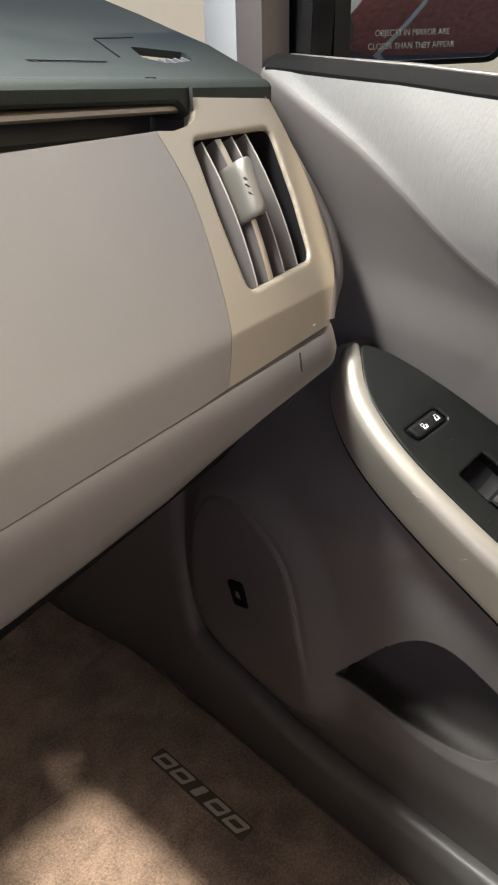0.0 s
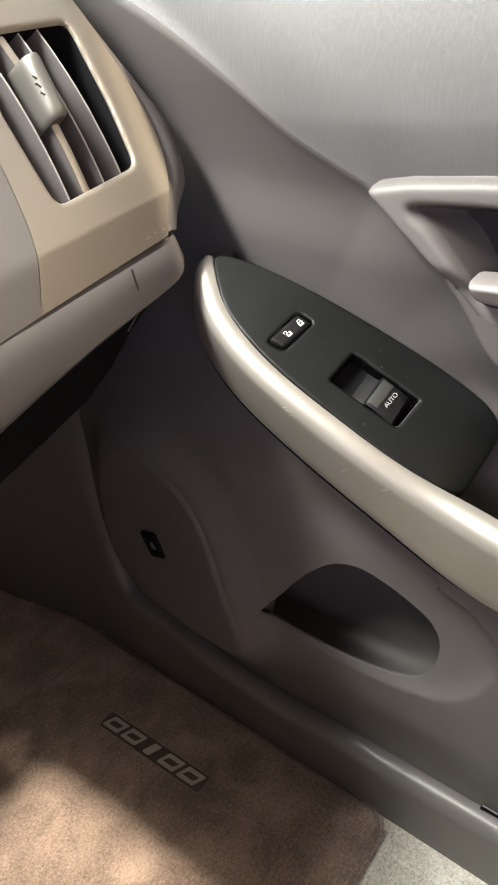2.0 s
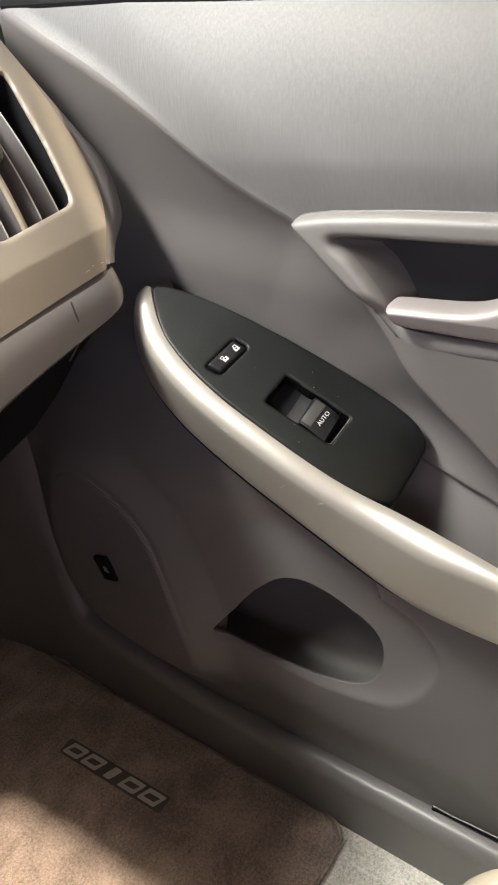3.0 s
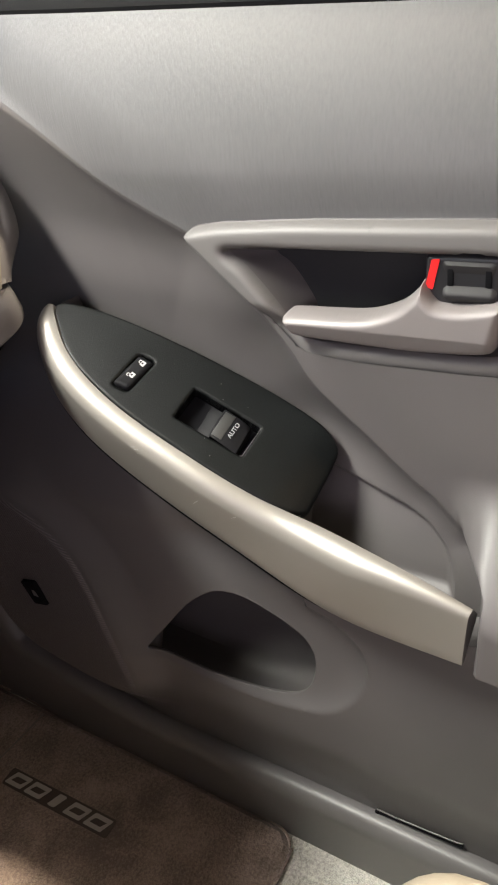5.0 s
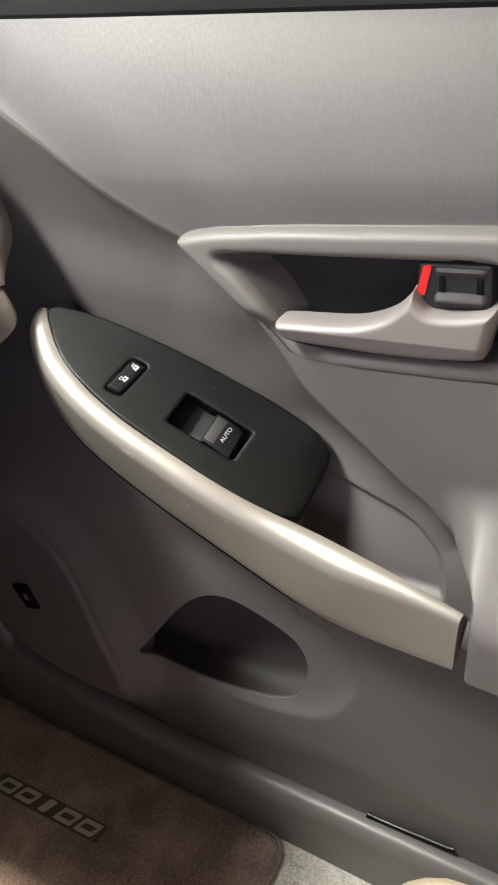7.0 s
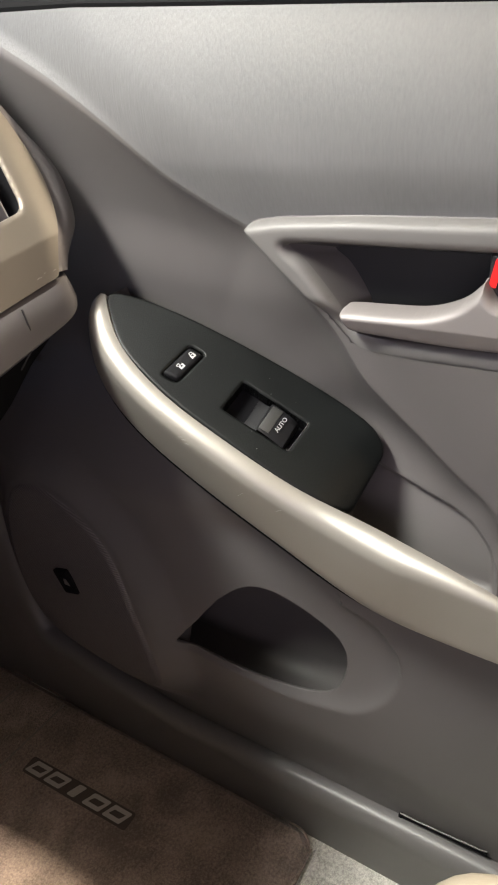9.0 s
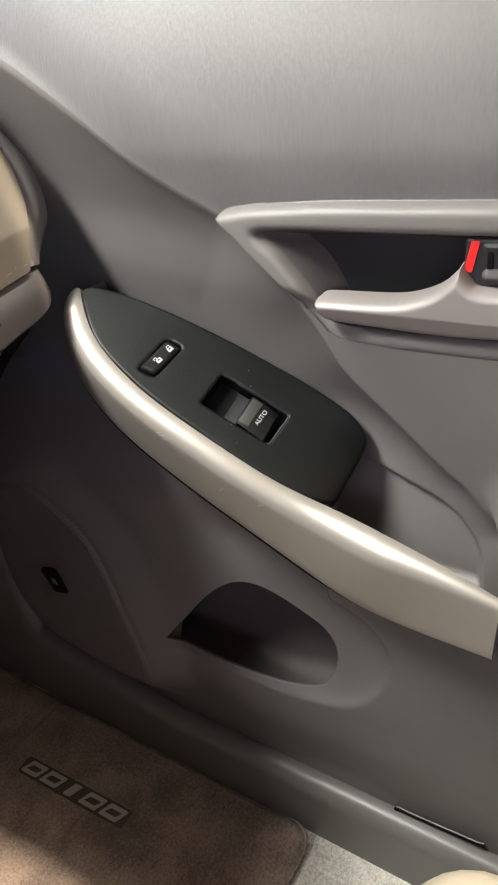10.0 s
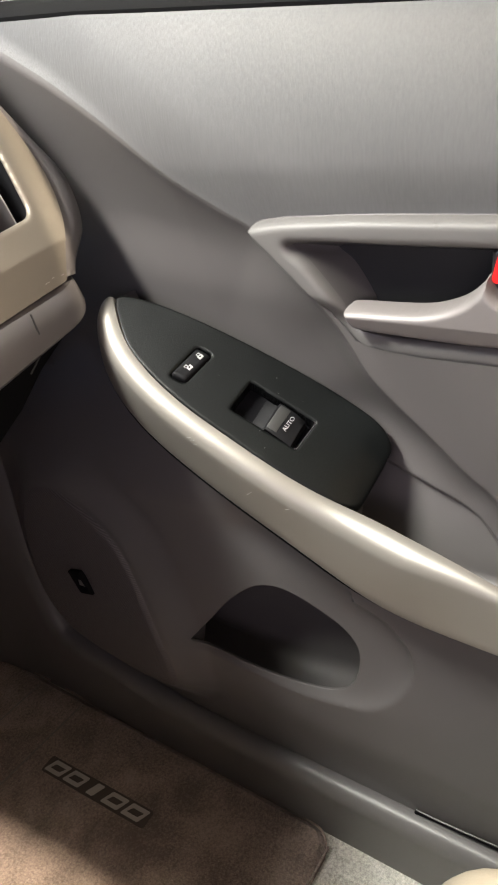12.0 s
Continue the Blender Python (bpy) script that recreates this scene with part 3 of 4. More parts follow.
def eased(line_pts):
    """Points along a smooth curve, evenly spaced along the armrest, with its small waves ironed out."""
    q = curve_points(line_pts, 12)
    u = np.maximum.accumulate(q @ np.array((0.0, -0.88, -0.46))) + np.arange(len(q)) * 1e-6
    u = (u - u[0]) / (u[-1] - u[0])
    v = np.linspace(0, 1, N) ** 1.25
    q = np.stack([np.interp(v, u, q[:, c]) for c in range(3)], 1)
    for _ in range(3):
        for c in range(3):
            q[:, c] = np.convolve(np.pad(q[:, c], 4, mode="reflect", reflect_type="odd"), np.ones(9) / 9, "valid")
    return q


ci, co_ = eased(inner_top), eased(outer_low)
rows, base = [], []
for k in range(N):
    a, d = ci[k], co_[k]
    # the section: a crest that leans into the cabin, then a front that falls to the lower edge
    h = np.array([np.interp(k, (0, 30, 60, 90, N), q) for q in ((-0.68, -0.65, -0.63, -0.62, -0.60), (-0.35, -0.29, -0.16, 0.01, 0.10), (0.64, 0.70, 0.76, 0.79, 0.80))])
    h /= np.linalg.norm(h)
    flat = (d - a) - ((d - a) @ h) * h
    m = a + flat * float(np.interp(k, (0, 60, 92, N), (0.50, 0.47, 0.42, 0.20)))
    c = (a + m) / 2 + h * 0.31 * np.linalg.norm(m - a)
    g = m + (m - c) / np.linalg.norm(m - c) * 0.0045
    t = np.linspace(0, 1, 15)[:, None]
    roll = (1 - t) ** 2 * (a + (0, 0, -0.0008)) + 2 * t * (1 - t) * c + t * t * m
    t = np.linspace(0, 1, 11)[1:, None]
    front = (1 - t) ** 2 * m + 2 * t * (1 - t) * g + t * t * d
    sec = np.vstack([roll, front])
    rows.append(np.vstack([[a + (0.010, 0, -0.014)], [a + (0.0014, 0, -0.0030)], sec, [d + (0.0006, 0, -0.0012)], [d + (0.0024, 0, -0.0022)], [d + (0.008, 0, -0.002)]]))
    f = 1 - smoothstep(62, 80, k)
    if k < 7:
        g = math.sqrt(1 - (1 - (k + 0.6) / 7.6) ** 2)
        cen = (a + d) / 2 + (0.004, -0.004, 0)
        rows[-1] = cen + (rows[-1] - cen) * g
    rows[-1] = rows[-1] + np.array((-0.0035, 0.0, 0.0045)) * 0.4 * max(0, 1 - k / 16) ** 2
    out = 0.011 * f * max(0, 1 - k / 34)
    base.append([d + (0.004, 0, 0.004), d + (0.0050 + 0.004 * (1 - f), 0.8 * out, -0.0036 * f), d + (0.009, out, -0.0050 * f), d + (0.016, 1.1 * out, -0.0056 * f), d + (0.07, 0.0, -0.003 * f)])
rows = np.array(rows)
strip = part("armrest_strip", loft(rows), M_SILVER, door, "satin silver armrest strip with small scuffs")
end = rows[-1]
bm = bmesh.new()
bm.faces.new([bm.verts.new(tuple(p)) for p in end])
part("strip_end", bm, M_DOOR, strip, smooth=False)
part("armrest_base", loft(base[:72]), M_DOOR, door)
# black sheet along the lower edge: shadow line under the strip, put in as colour
part("strip_shadow_line", loft([[co_[k] + q for q in ((0.0004, 0, -0.0006), (0.0012, 0, -0.0012 - 0.0034 * w), (0.0030, 0, -0.0016 - 0.0038 * w), (0.0070, 0, -0.0020))] for k in range(6, 96) for w in [float(smoothstep(6, 14, k) * smoothstep(96, 78, k))]]), M_WELL, door)
part("pull_floor", loft([[(0.575, y, 0.40), (0.66, y, 0.40)] for y in (0.10, -0.02)]), M_DOOR, door)
for k, u in ((46, 17), (47, 17), (48, 18), (62, 22), (70, 19)):
    q = [rows[k, u] * (1 - e) + rows[k + 1, u - 2] * e + (-0.00005, 0, 0.0) for e in (0, 0.4, 0.8)]
    part("scuff", tube(q, 0.00016, 5), M_SCUFF, strip)

# inner handle: frame, recess, lever and lock knob


def frame_place(P, d):
    y, z = P[:, 0], P[:, 1]
    r = np.clip(d / 0.0058, 0, 1)
    h = 0.009 * np.sqrt(1 - (1 - r) ** 2) * (1 - 0.45 * smoothstep(0.625, 0.606, z) - 0.4 * smoothstep(0.075, 0.098, y) * smoothstep(0.625, 0.606, z))
    back = 0.0012 * smoothstep(0.625, 0.60, z)
    return np.stack([0.604 - h + back, y, z], 1)


part("handle_frame", region(FRAME, [OPENING], 0.0018, frame_place, (0.012, 0, 0)), M_FRAME, door, "pale grey moulded surround of the door handle")
part("frame_gap", tube([tuple(on_door(np.array([p]))[0] + (-0.0002, 0, 0)) for p in FRAME[:26]], 0.0006, 6), M_KICK, door)
om = resample(np.vstack([OPENING, OPENING[:1]]), 121)[:-1]
t = np.clip((om[:, 1] - 0.599) / 0.058, 0, 1)
back = np.stack([np.minimum(om[:, 0] - 0.018 * smoothstep(0.09, 0.15, om[:, 0]), 0.112 + 0.023 * t), 0.600 + 0.046 * t], 1)
part("handle_recess", loft([np.c_[np.full(len(om), 0.604), om], np.c_[np.full(len(om), 0.6335), back]], True), M_DOOR, door)
# back plate far darker than the recess walls: the hollow's shade is in its colour
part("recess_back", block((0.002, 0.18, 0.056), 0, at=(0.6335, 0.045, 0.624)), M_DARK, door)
HANDLE = curve_points([(0.1125, 0.612), (0.1115, 0.6180), (0.1006, 0.6195), (0.085, 0.6200), (0.0628, 0.6213), (0.0498, 0.6242), (0.0371, 0.6300), (0.0278, 0.6390), (0.0247, 0.6440), (0.0236, 0.6440), (0.0191, 0.6357), (0.0134, 0.6324), (-0.0007, 0.6326), (-0.0180, 0.6362), (-0.0206, 0.6356), (-0.0200, 0.6310), (-0.0150, 0.6090), (-0.0123, 0.6046), (-0.001, 0.6022), (0.0196, 0.6004), (0.0446, 0.6000), (0.0779, 0.6011), (0.1045, 0.6028), (0.111, 0.608)], 5, True)


def handle_place(P, d):
    y, z = P[:, 0], P[:, 1]
    r = np.clip(d / 0.0055, 0, 1)
    facet = 0.45 * np.maximum(0, 0.615 - z)
    return np.stack([0.600 - 0.011 * np.sqrt(1 - (1 - r) ** 2) + facet + 0.12 * np.maximum(0, z - 0.632), y, z], 1)


part("door_handle", region(HANDLE, [], 0.0008, handle_place, (0.008, 0, 0)), M_HANDLE, door, "satin silver door lever")
KNOB = rounded([(0.024, 0.6585), (-0.0165, 0.6590), (-0.0165, 0.632), (0.0165, 0.630), (0.0245, 0.640)], 0.003)
knob = part("lock_knob", region(KNOB, [], 0.0012, lambda P, d: np.c_[0.6035 - 0.004 * np.sqrt(1 - (1 - np.clip(d / 0.003, 0, 1)) ** 2), P], (0.02, 0, 0)), M_BLACK, door, "glossy black lock knob with red mark")
part("red_mark", region(rounded([(0.0200, 0.6560), (0.0155, 0.6565), (0.0195, 0.6395), (0.0235, 0.6405)], 0.0006), [], 0.001, lambda P, d: np.c_[np.full(len(P), 0.5990), P], (0.002, 0, 0)), M_RED, knob)
part("thumb_rest", region(rounded([(0.0148, 0.6555), (-0.0140, 0.6555), (-0.0140, 0.6335), (0.0135, 0.6335)], 0.003), [], 0.001,
     lambda P, d: np.c_[0.5996 - 0.0014 * np.clip(d / 0.002, 0, 1) + 0.0022 * np.exp(-((P[:, 1] - 0.6455) / 0.005) ** 2) - 0.0022 * np.exp(-((P[:, 1] - 0.6375) / 0.0028) ** 2), P], (0.004, 0, 0)), M_GLOSS, knob)
for y in (0.0100, -0.0098):
    part("knob_slot", block((0.003, 0.0032, 0.010), 0.0004, at=(0.6003, y, 0.6470)), M_WELL, knob)

# slot above the sill
part("edge_notch", block((0.010, 0.086, 0.0006), 0.0001, m=Matrix.Translation((0.6028, 0.0365, 0.0992)) @ pose(0, 0, 0, -4, 0, 0)), M_WELL, door)
part("notch_groove", block((0.010, 0.004, 0.004), 0.0012, m=Matrix.Translation((0.6025, 0.0775, 0.0970))), M_WELL, door)
part("notch_lip", tube([(0.5995, 0.078, 0.1005), (0.5985, 0.06, 0.1018), (0.5985, 0.0, 0.1060), (0.5995, -0.006, 0.1062)], 0.0008, 8), M_DOOR, door)

# window seal, corner piece and glass
sealp = [(-0.0004, -0.0030), (-0.0012, 0.0008), (0.003, 0.0065), (0.012, 0.0105), (0.020, 0.009), (0.026, 0.004), (0.034, 0.006), (0.038, -0.002)]
rows = []
for y in np.linspace(-0.62, 0.462, 120):
    x0 = float(door_x(np.array([(y, top_z(y))]))[0])
    rows.append([(x0 + dx, y, top_z(y) + dz) for dx, dz in sealp])
part("window_seal", loft(rows), M_RUBBER, door)
part("seal_bead", tube([(0.660, y, top_z(y) + 0.009) for y in (-0.62, -0.01, 0.12, 0.24, 0.32, 0.42, 0.45)], 0.0022), M_SLAT, door)
part("corner_post", loft([[(0.676, 0.443, 0.80), (0.690, 0.475, 0.80), (0.712, 0.520, 0.79), (0.730, 0.510, 0.79), (0.70, 0.44, 0.80)], [(0.674, 0.438, 0.86), (0.692, 0.470, 0.86), (0.714, 0.515, 0.86), (0.730, 0.505, 0.86), (0.70, 0.435, 0.86)],
                          [(0.60, 0.10, 1.23), (0.61, 0.13, 1.23), (0.62, 0.16, 1.23), (0.64, 0.15, 1.23), (0.63, 0.10, 1.23)]], True), M_RUBBER, door)
glass = part("window_glass", block((0.004, 1.10, 0.42), 0.0, at=(0.672, -0.12, 1.012)), M_GLASS, door, smooth=False)
glass.visible_shadow = False

# ---- dashboard ----
dash = thing("dashboard", "grey dashboard with charcoal top pad, glovebox and end air vent", "dashboard")


def face(x, z, back=0.0):
    """Points on the sloping face of the dashboard, back metres behind it."""
    n = np.array((-0.142, 0.847, -0.513))
    y = 0.362 + 0.606 * (z - 0.722) + 0.168 * (x - 0.528)
    return np.stack([x, y, z], 1) + np.outer(back * np.ones(len(x)), n)


def face_place(P, d):
    x, z = P[:, 0], P[:, 1]
    v = face(x, z, 5.0 * np.maximum(0, x - 0.578) ** 2)
    v[:, 1] += 0.22 * np.maximum(0, 0.658 - z)
    v[:, 2] -= 0.10 * np.maximum(0, 0.658 - z)
    r = np.clip(nearest_on(P, VENT, True)[0] / 0.0036, 0, 1)
    k = 0.0030 * (1 - np.sqrt(1 - (1 - r) ** 2))
    v[:, 1] += 0.85 * k
    v[:, 2] -= 0.5 * k
    return v


seam = curve_points([(0.458, 0.777), (0.466, 0.738), (0.459, 0.689), (0.450, 0.660), (0.433, 0.633)], 6)
right = curve_points([(0.594, 0.786), (0.604, 0.756), (0.609, 0.707), (0.597, 0.676), (0.576, 0.652), (0.562, 0.6355)], 6)
VENT = resample(np.vstack([rounded([(0.4880, 0.7690), (0.5790, 0.7670), (0.5745, 0.7180), (0.5660, 0.6795), (0.4845, 0.6765), (0.4850, 0.7200)], 0.008, 7), [(0.4880, 0.7610)]]), 90)[:-1]
sur = np.vstack([seam[::-1] + (0.0003, 0), [(0.474, 0.7755), (0.490, 0.7770), (0.499, 0.7805), (0.5035, 0.786), (0.504, 0.793)], right, resample([right[-1], seam[-1] + (0.0003, 0)], 12)[1:-1]])
surround = part("vent_surround", region(sur, [VENT], 0.0012, face_place, (0, 0.012, -0.006)), M_VENT, dash, "warm silver vent surround")
for u, w, dz in ((0.5405, 0.005, 0.0002), (0.5495, 0.002, 0.0012), (0.5590, 0.003, 0.0)):
    q = face_place(np.array([(u, 0.6395 + dz), (u + w / 2, 0.6400 + dz), (u + w, 0.6395 + dz)]), None)
    part("scuff", tube(q, 0.00018, 5), M_SCUFF, surround)
glo = np.vstack([seam - (0.0003, 0), resample([(0.40, 0.632), (-0.45, 0.629)], 20), [(-0.45, 0.788)], resample([(-0.2, 0.786), (0.448, 0.777)], 20)])
part("glovebox_lid", region(glo, [], 0.0045, face_place, (0, 0.012, -0.006)), M_DASH, dash, "mid grey glovebox lid")


def along(profile, xs, shift=0.168, drop=-0.012):
    return [[(x, y + shift * (x - 0.5), z + drop * (x - 0.5)) for y, z in profile] for x in xs]


rows = []
for x in np.r_[-0.45, np.linspace(-0.2, 0.42, 12), np.linspace(0.44, 0.592, 34)]:
    seam_y = 0.3085 + 0.168 * (x - 0.528) + 0.004
    zt = 0.6295 + 0.02 * max(0, x - 0.55)
    zb = float(np.interp(x, (-0.45, 0.25, 0.36, 0.405, 0.464, 0.53, 0.566, 0.605), (0.577, 0.571, 0.576, 0.583, 0.590, 0.595, 0.598, 0.604)))
    back = 0.026 * (max(0.0, x - 0.548) / 0.045) ** 2 + 0.03 * (max(0.0, x - 0.574) / 0.018) ** 3
    h = zt - zb
    rows.append([(x, seam_y + back + dy, zt - f * h) for f, dy in ((-0.05, 0.010), (0.010, 0.0040), (0.024, 0.0006), (0.08, -0.0012), (0.3, -0.0045), (0.6, -0.0075), (0.78, -0.0065), (0.90, -0.001), (0.98, 0.009), (1.0, 0.022), (0.97, 0.05), (0.9, 0.12))])
# darker plastic than the lid: shade of the down-facing lip put into its colour
part("lower_lip", loft(rows), M_KICK, dash)
bm = tube([(x, 0.3085 + 0.168 * (x - 0.528) - 0.0003 + dy, zb) for x, zb, dy in ((0.5115, 0.629, 0.0), (0.5125, 0.615, -0.0012), (0.508, 0.60, -0.0005), (0.498, 0.59, 0.004))], 0.0007, 5)
part("lip_seam", bm, M_DARK, dash)
# rounded end of the dashboard beside the door
rows = []
for p in curve_points([(0.592, 0.792), (0.605, 0.757), (0.610, 0.707), (0.599, 0.676), (0.578, 0.652), (0.567, 0.637)], 6):
    q = face_place(np.array([p]), np.array([0.01]))[0]
    f = smoothstep(0.775, 0.69, p[1]) * (1 - 0.6 * smoothstep(0.662, 0.636, p[1]))
    rows.append([q + (-0.002, 0.004, -0.001), q + (0.002 + 0.003 * f, 0.003, -0.001), q + (0.006 + 0.012 * f, 0.006, -0.003), q + (0.010 + 0.021 * f, 0.016, -0.006), q + (0.012 + 0.022 * f, 0.03, -0.008), q + (0.010 + 0.016 * f, 0.07, -0.007), q + (0.0, 0.14, 0.0)])
part("end_cap", loft(rows), M_KICK, dash)
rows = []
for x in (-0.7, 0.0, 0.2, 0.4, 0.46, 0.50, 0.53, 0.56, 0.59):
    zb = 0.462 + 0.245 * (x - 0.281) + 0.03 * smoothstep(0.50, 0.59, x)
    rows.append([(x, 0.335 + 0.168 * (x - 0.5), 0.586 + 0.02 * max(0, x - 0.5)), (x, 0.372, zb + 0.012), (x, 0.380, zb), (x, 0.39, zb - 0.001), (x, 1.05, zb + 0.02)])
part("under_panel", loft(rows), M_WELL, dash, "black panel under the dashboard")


def pad_z(x, y):
    yy = np.maximum(0, y - 0.43)
    return 0.8045 - 0.055 * (x - 0.5) + 0.17 * yy + 0.05 * yy ** 2


def pad_place(P, d):
    return np.c_[P, pad_z(P[:, 0], P[:, 1])]


def pad_front(x):
    return 0.402 + 0.16 * (x - 0.5) + 3.0 * max(0, x - 0.585) ** 2


back_edge = [(0.614, 0.440), (0.645, 0.50), (0.685, 0.58), (0.736, 0.75), (0.781, 0.97), (-0.85, 0.97)]
xs = np.r_[np.linspace(-0.85, 0.48, 30), np.linspace(0.485, 0.604, 30)]
front_edge = np.array([(x, pad_front(x) + 0.010) for x in xs])
pad = np.vstack([front_edge] + [resample([a, b], 14)[1:] for a, b in zip([tuple(front_edge[-1])] + back_edge[:-1], back_edge)] + [resample([back_edge[-1], tuple(front_edge[0])], 14)[1:-1]])
SIDE_VENT = rounded([(0.572, 0.556), (0.616, 0.536), (0.594, 0.500), (0.556, 0.484), (0.547, 0.507)], 0.005)
top = part("top_pad", region(pad, [SIDE_VENT], 0.006, pad_place, (0, 0.003, -0.006)), M_PAD, dash, "charcoal grained top pad")
rows = []
for x in xs:
    zt, h = pad_z(np.array(x), np.array(pad_front(x))), 0.007 + 0.012 * smoothstep(0.492, 0.508, x)
    rows.append([(x, pad_front(x) + dy, zt - dz) for dy, dz in ((0.011, -0.0002), (0.006, 0.0006), (0.002, 0.003), (0.0, 0.0055), (0.0005, 0.0055 + h), (0.004, 0.008 + h), (0.06, 0.008 + h))])
part("pad_lip", loft(rows), M_PAD, dash)
part("tray_back", loft(along([(0.447, 0.80), (0.450, 0.767), (0.402, 0.766)], (-0.85, 0.505), drop=-0.05)), M_DARK, dash)
part("tray_end", loft([[(0.503, 0.398, z), (0.506, 0.42, z), (0.506, 0.46, z)] for z in (0.765, 0.80)]), M_DARK, dash)
part("tray_strip", loft(along([(0.44, 0.7820), (0.412, 0.7830), (0.409, 0.7850), (0.410, 0.7875), (0.414, 0.7888), (0.44, 0.790)], np.linspace(-0.85, 0.500, 10), drop=-0.045)), M_VENT, dash, "pale satin strip in the tray slot")
demist = part("demister_vent", region(SIDE_VENT, [], 0.004, lambda P, d: pad_place(P, d) + (0, 0, -0.012)), M_DARK, dash)
for i in range(4):
    t = i / 3
    a, b = np.array((0.560 + 0.011 * i, 0.4885 + 0.0035 * i)), np.array((0.568 + 0.011 * i, 0.512 + 0.0035 * i))
    q = pad_place(np.array([a, b]), None)
    part("slat", tube([q[0] + (0, 0, -0.003), q[1] + (0, 0, -0.003)], 0.0018, 6), M_SLAT, demist)
for i in range(9):
    u = 0.434 + 0.0072 * i
    q = pad_place(np.array([(u, 0.485)]), None)[0]
    part("print_bar", block((0.0045, 0.010, 0.0004), 0, at=tuple(q + (0, 0, 0.0004))), M_WELL, top, smooth=False)

for line_ in (((0.523, 0.505), (0.556, 0.585)), ((0.556, 0.585), (0.609, 0.600)), ((0.480, 0.4085), (0.480, 0.418))):
    part("lid_groove", tube(pad_place(resample(line_, 6), None), 0.0009, 6), M_WELL, top)

# end air vent: curved upright blades and a sliding knob on the middle one
vent = part("air_vent", loft([[tuple(v) for v in face(VENT[:, 0], VENT[:, 1], b)] for b in (0.003, 0.03)] + [[tuple(v) for v in face(VENT.mean(0)[0] + (VENT[:, 0] - VENT.mean(0)[0]) * 0.9, VENT[:, 1], 0.045)]], True), M_WELL, dash, "dark air vent with silver-edged blades")
part("vent_back", slab([(x, z) for x, z in VENT], 0.002, Matrix(((1, 0, 0, 0), (0.168, 0.606, 0, 0.362 - 0.606 * 0.722 - 0.168 * 0.528 + 0.036), (0, 1, 0, -0.021), (0, 0, 0, 1))), 0), M_WELL, vent)
for i, (xt, xb) in enumerate(((0.5015, 0.4985), (0.519, 0.515), (0.5355, 0.533), (0.5525, 0.5515))):
    rings = []
    wide = 0.0028 if i == 1 else 0.0008
    for s in np.linspace(0, 1, 14):
        z, x = 0.6775 + 0.090 * s, xb + (xt - xb) * s
        bow = 0.0045 * (1 - (2 * s - 1) ** 2)
        p = face(np.array([x]), np.array([z]), 0.0045 - bow)[0]
        q = face(np.array([x - 0.005]), np.array([z]), 0.030)[0]
        w = np.array((wide, 0.0002, 0))
        rings.append([p - w, p + w, q + (0.0008, 0, 0), q - (0.0008, 0, 0)])
    blade = part("slat", loft(rings, True, True), M_SLAT, vent)
    if i == 1:
        edge = [[r[0] + (0, -0.0006, 0.0003), (r[0] + r[1]) / 2 + (0, -0.0014, 0.0006), r[1] + (0, -0.0006, 0.0003)] for r in rings]
        part("slat_trim", loft(edge), M_VENT, blade, "bright silver blade edge")
    else:
        part("slat_trim", tube([(r[0] + r[1]) / 2 for r in rings], 0.0007, 6), M_EDGE, blade)
rings = []
for s in (0, 0.03, 0.10, 0.2, 0.4, 0.6, 0.8, 0.92, 0.98, 1.0):
    z = 0.7150 + 0.035 * s
    x = 0.5165 + 0.0045 * s
    f = {0: 0.80, 0.03: 0.92, 0.98: 0.92, 1.0: 0.80}.get(s, 1.0)
    ring = [face(np.array([x - 0.0075]), np.array([z]), 0.010)[0]]
    for a in np.linspace(0, math.pi, 13):
        ring.append(face(np.array([x + 0.0005 - 0.0078 * f * math.cos(a)]), np.array([z]), -0.0005 - 0.0125 * f * math.sin(a) ** 0.75)[0])
    ring.append(face(np.array([x + 0.0080]), np.array([z]), 0.010)[0])
    rings.append(ring)
slider = part("vent_knob", loft(rings, True, True), M_KNOB, vent, "satin silver vent slider")
for k, w in ((0, 0.004), (1, 0.0055), (2, 0.004)):
    p = face(np.array([0.5125 + 0.0006 * k]), np.array([0.7285 + 0.0045 * k]), -0.0100)[0]
    part("print_bar", block((w, 0.0006, 0.0012), 0, m=Matrix.Translation(p) @ pose(0, 0, 0, 30, 35, -20)), M_SLAT, slider, smooth=False)

# ---- floor, sill, kick panel ----
tagged(part("floor", block((1.9, 3.2, 0.02), 0, at=(-0.25, -0.7, -0.020)), M_CARPET), "pale grey loop pile carpet on the car floor", "carpet", kind="structure")
SILL_Y, SILL_IN = resample(curve_points([(0.40, 0), (0.54, 0.000), (0.62, -0.003), (0.69, 0.002), (0.73, 0.010), (0.77, 0.019), (0.83, 0.033), (0.90, 0.047), (1.06, 0.09)], 6), 60).T
MATO = curve_points([(0.589, 0.60), (0.589, 0.24), (0.5885, 0.205), (0.584, 0.184), (0.570, 0.172), (0.545, 0.169), (0.30, 0.168), (0.06, 0.17), (0.04, 0.20), (0.04, 0.60), (0.05, 0.88), (0.07, 0.93), (0.30, 0.94), (0.50, 0.93), (0.541, 0.895), (0.558, 0.827), (0.573, 0.770), (0.588, 0.70)], 6, True)


def mat_place(P, d):
    r = np.clip(d / 0.006, 0, 1)
    y = P[:, 1]
    return np.c_[P, -0.008 + 0.008 * np.sqrt(1 - (1 - r) ** 2) + 0.12 * np.maximum(0, y - 0.70) ** 1.5 * 2]


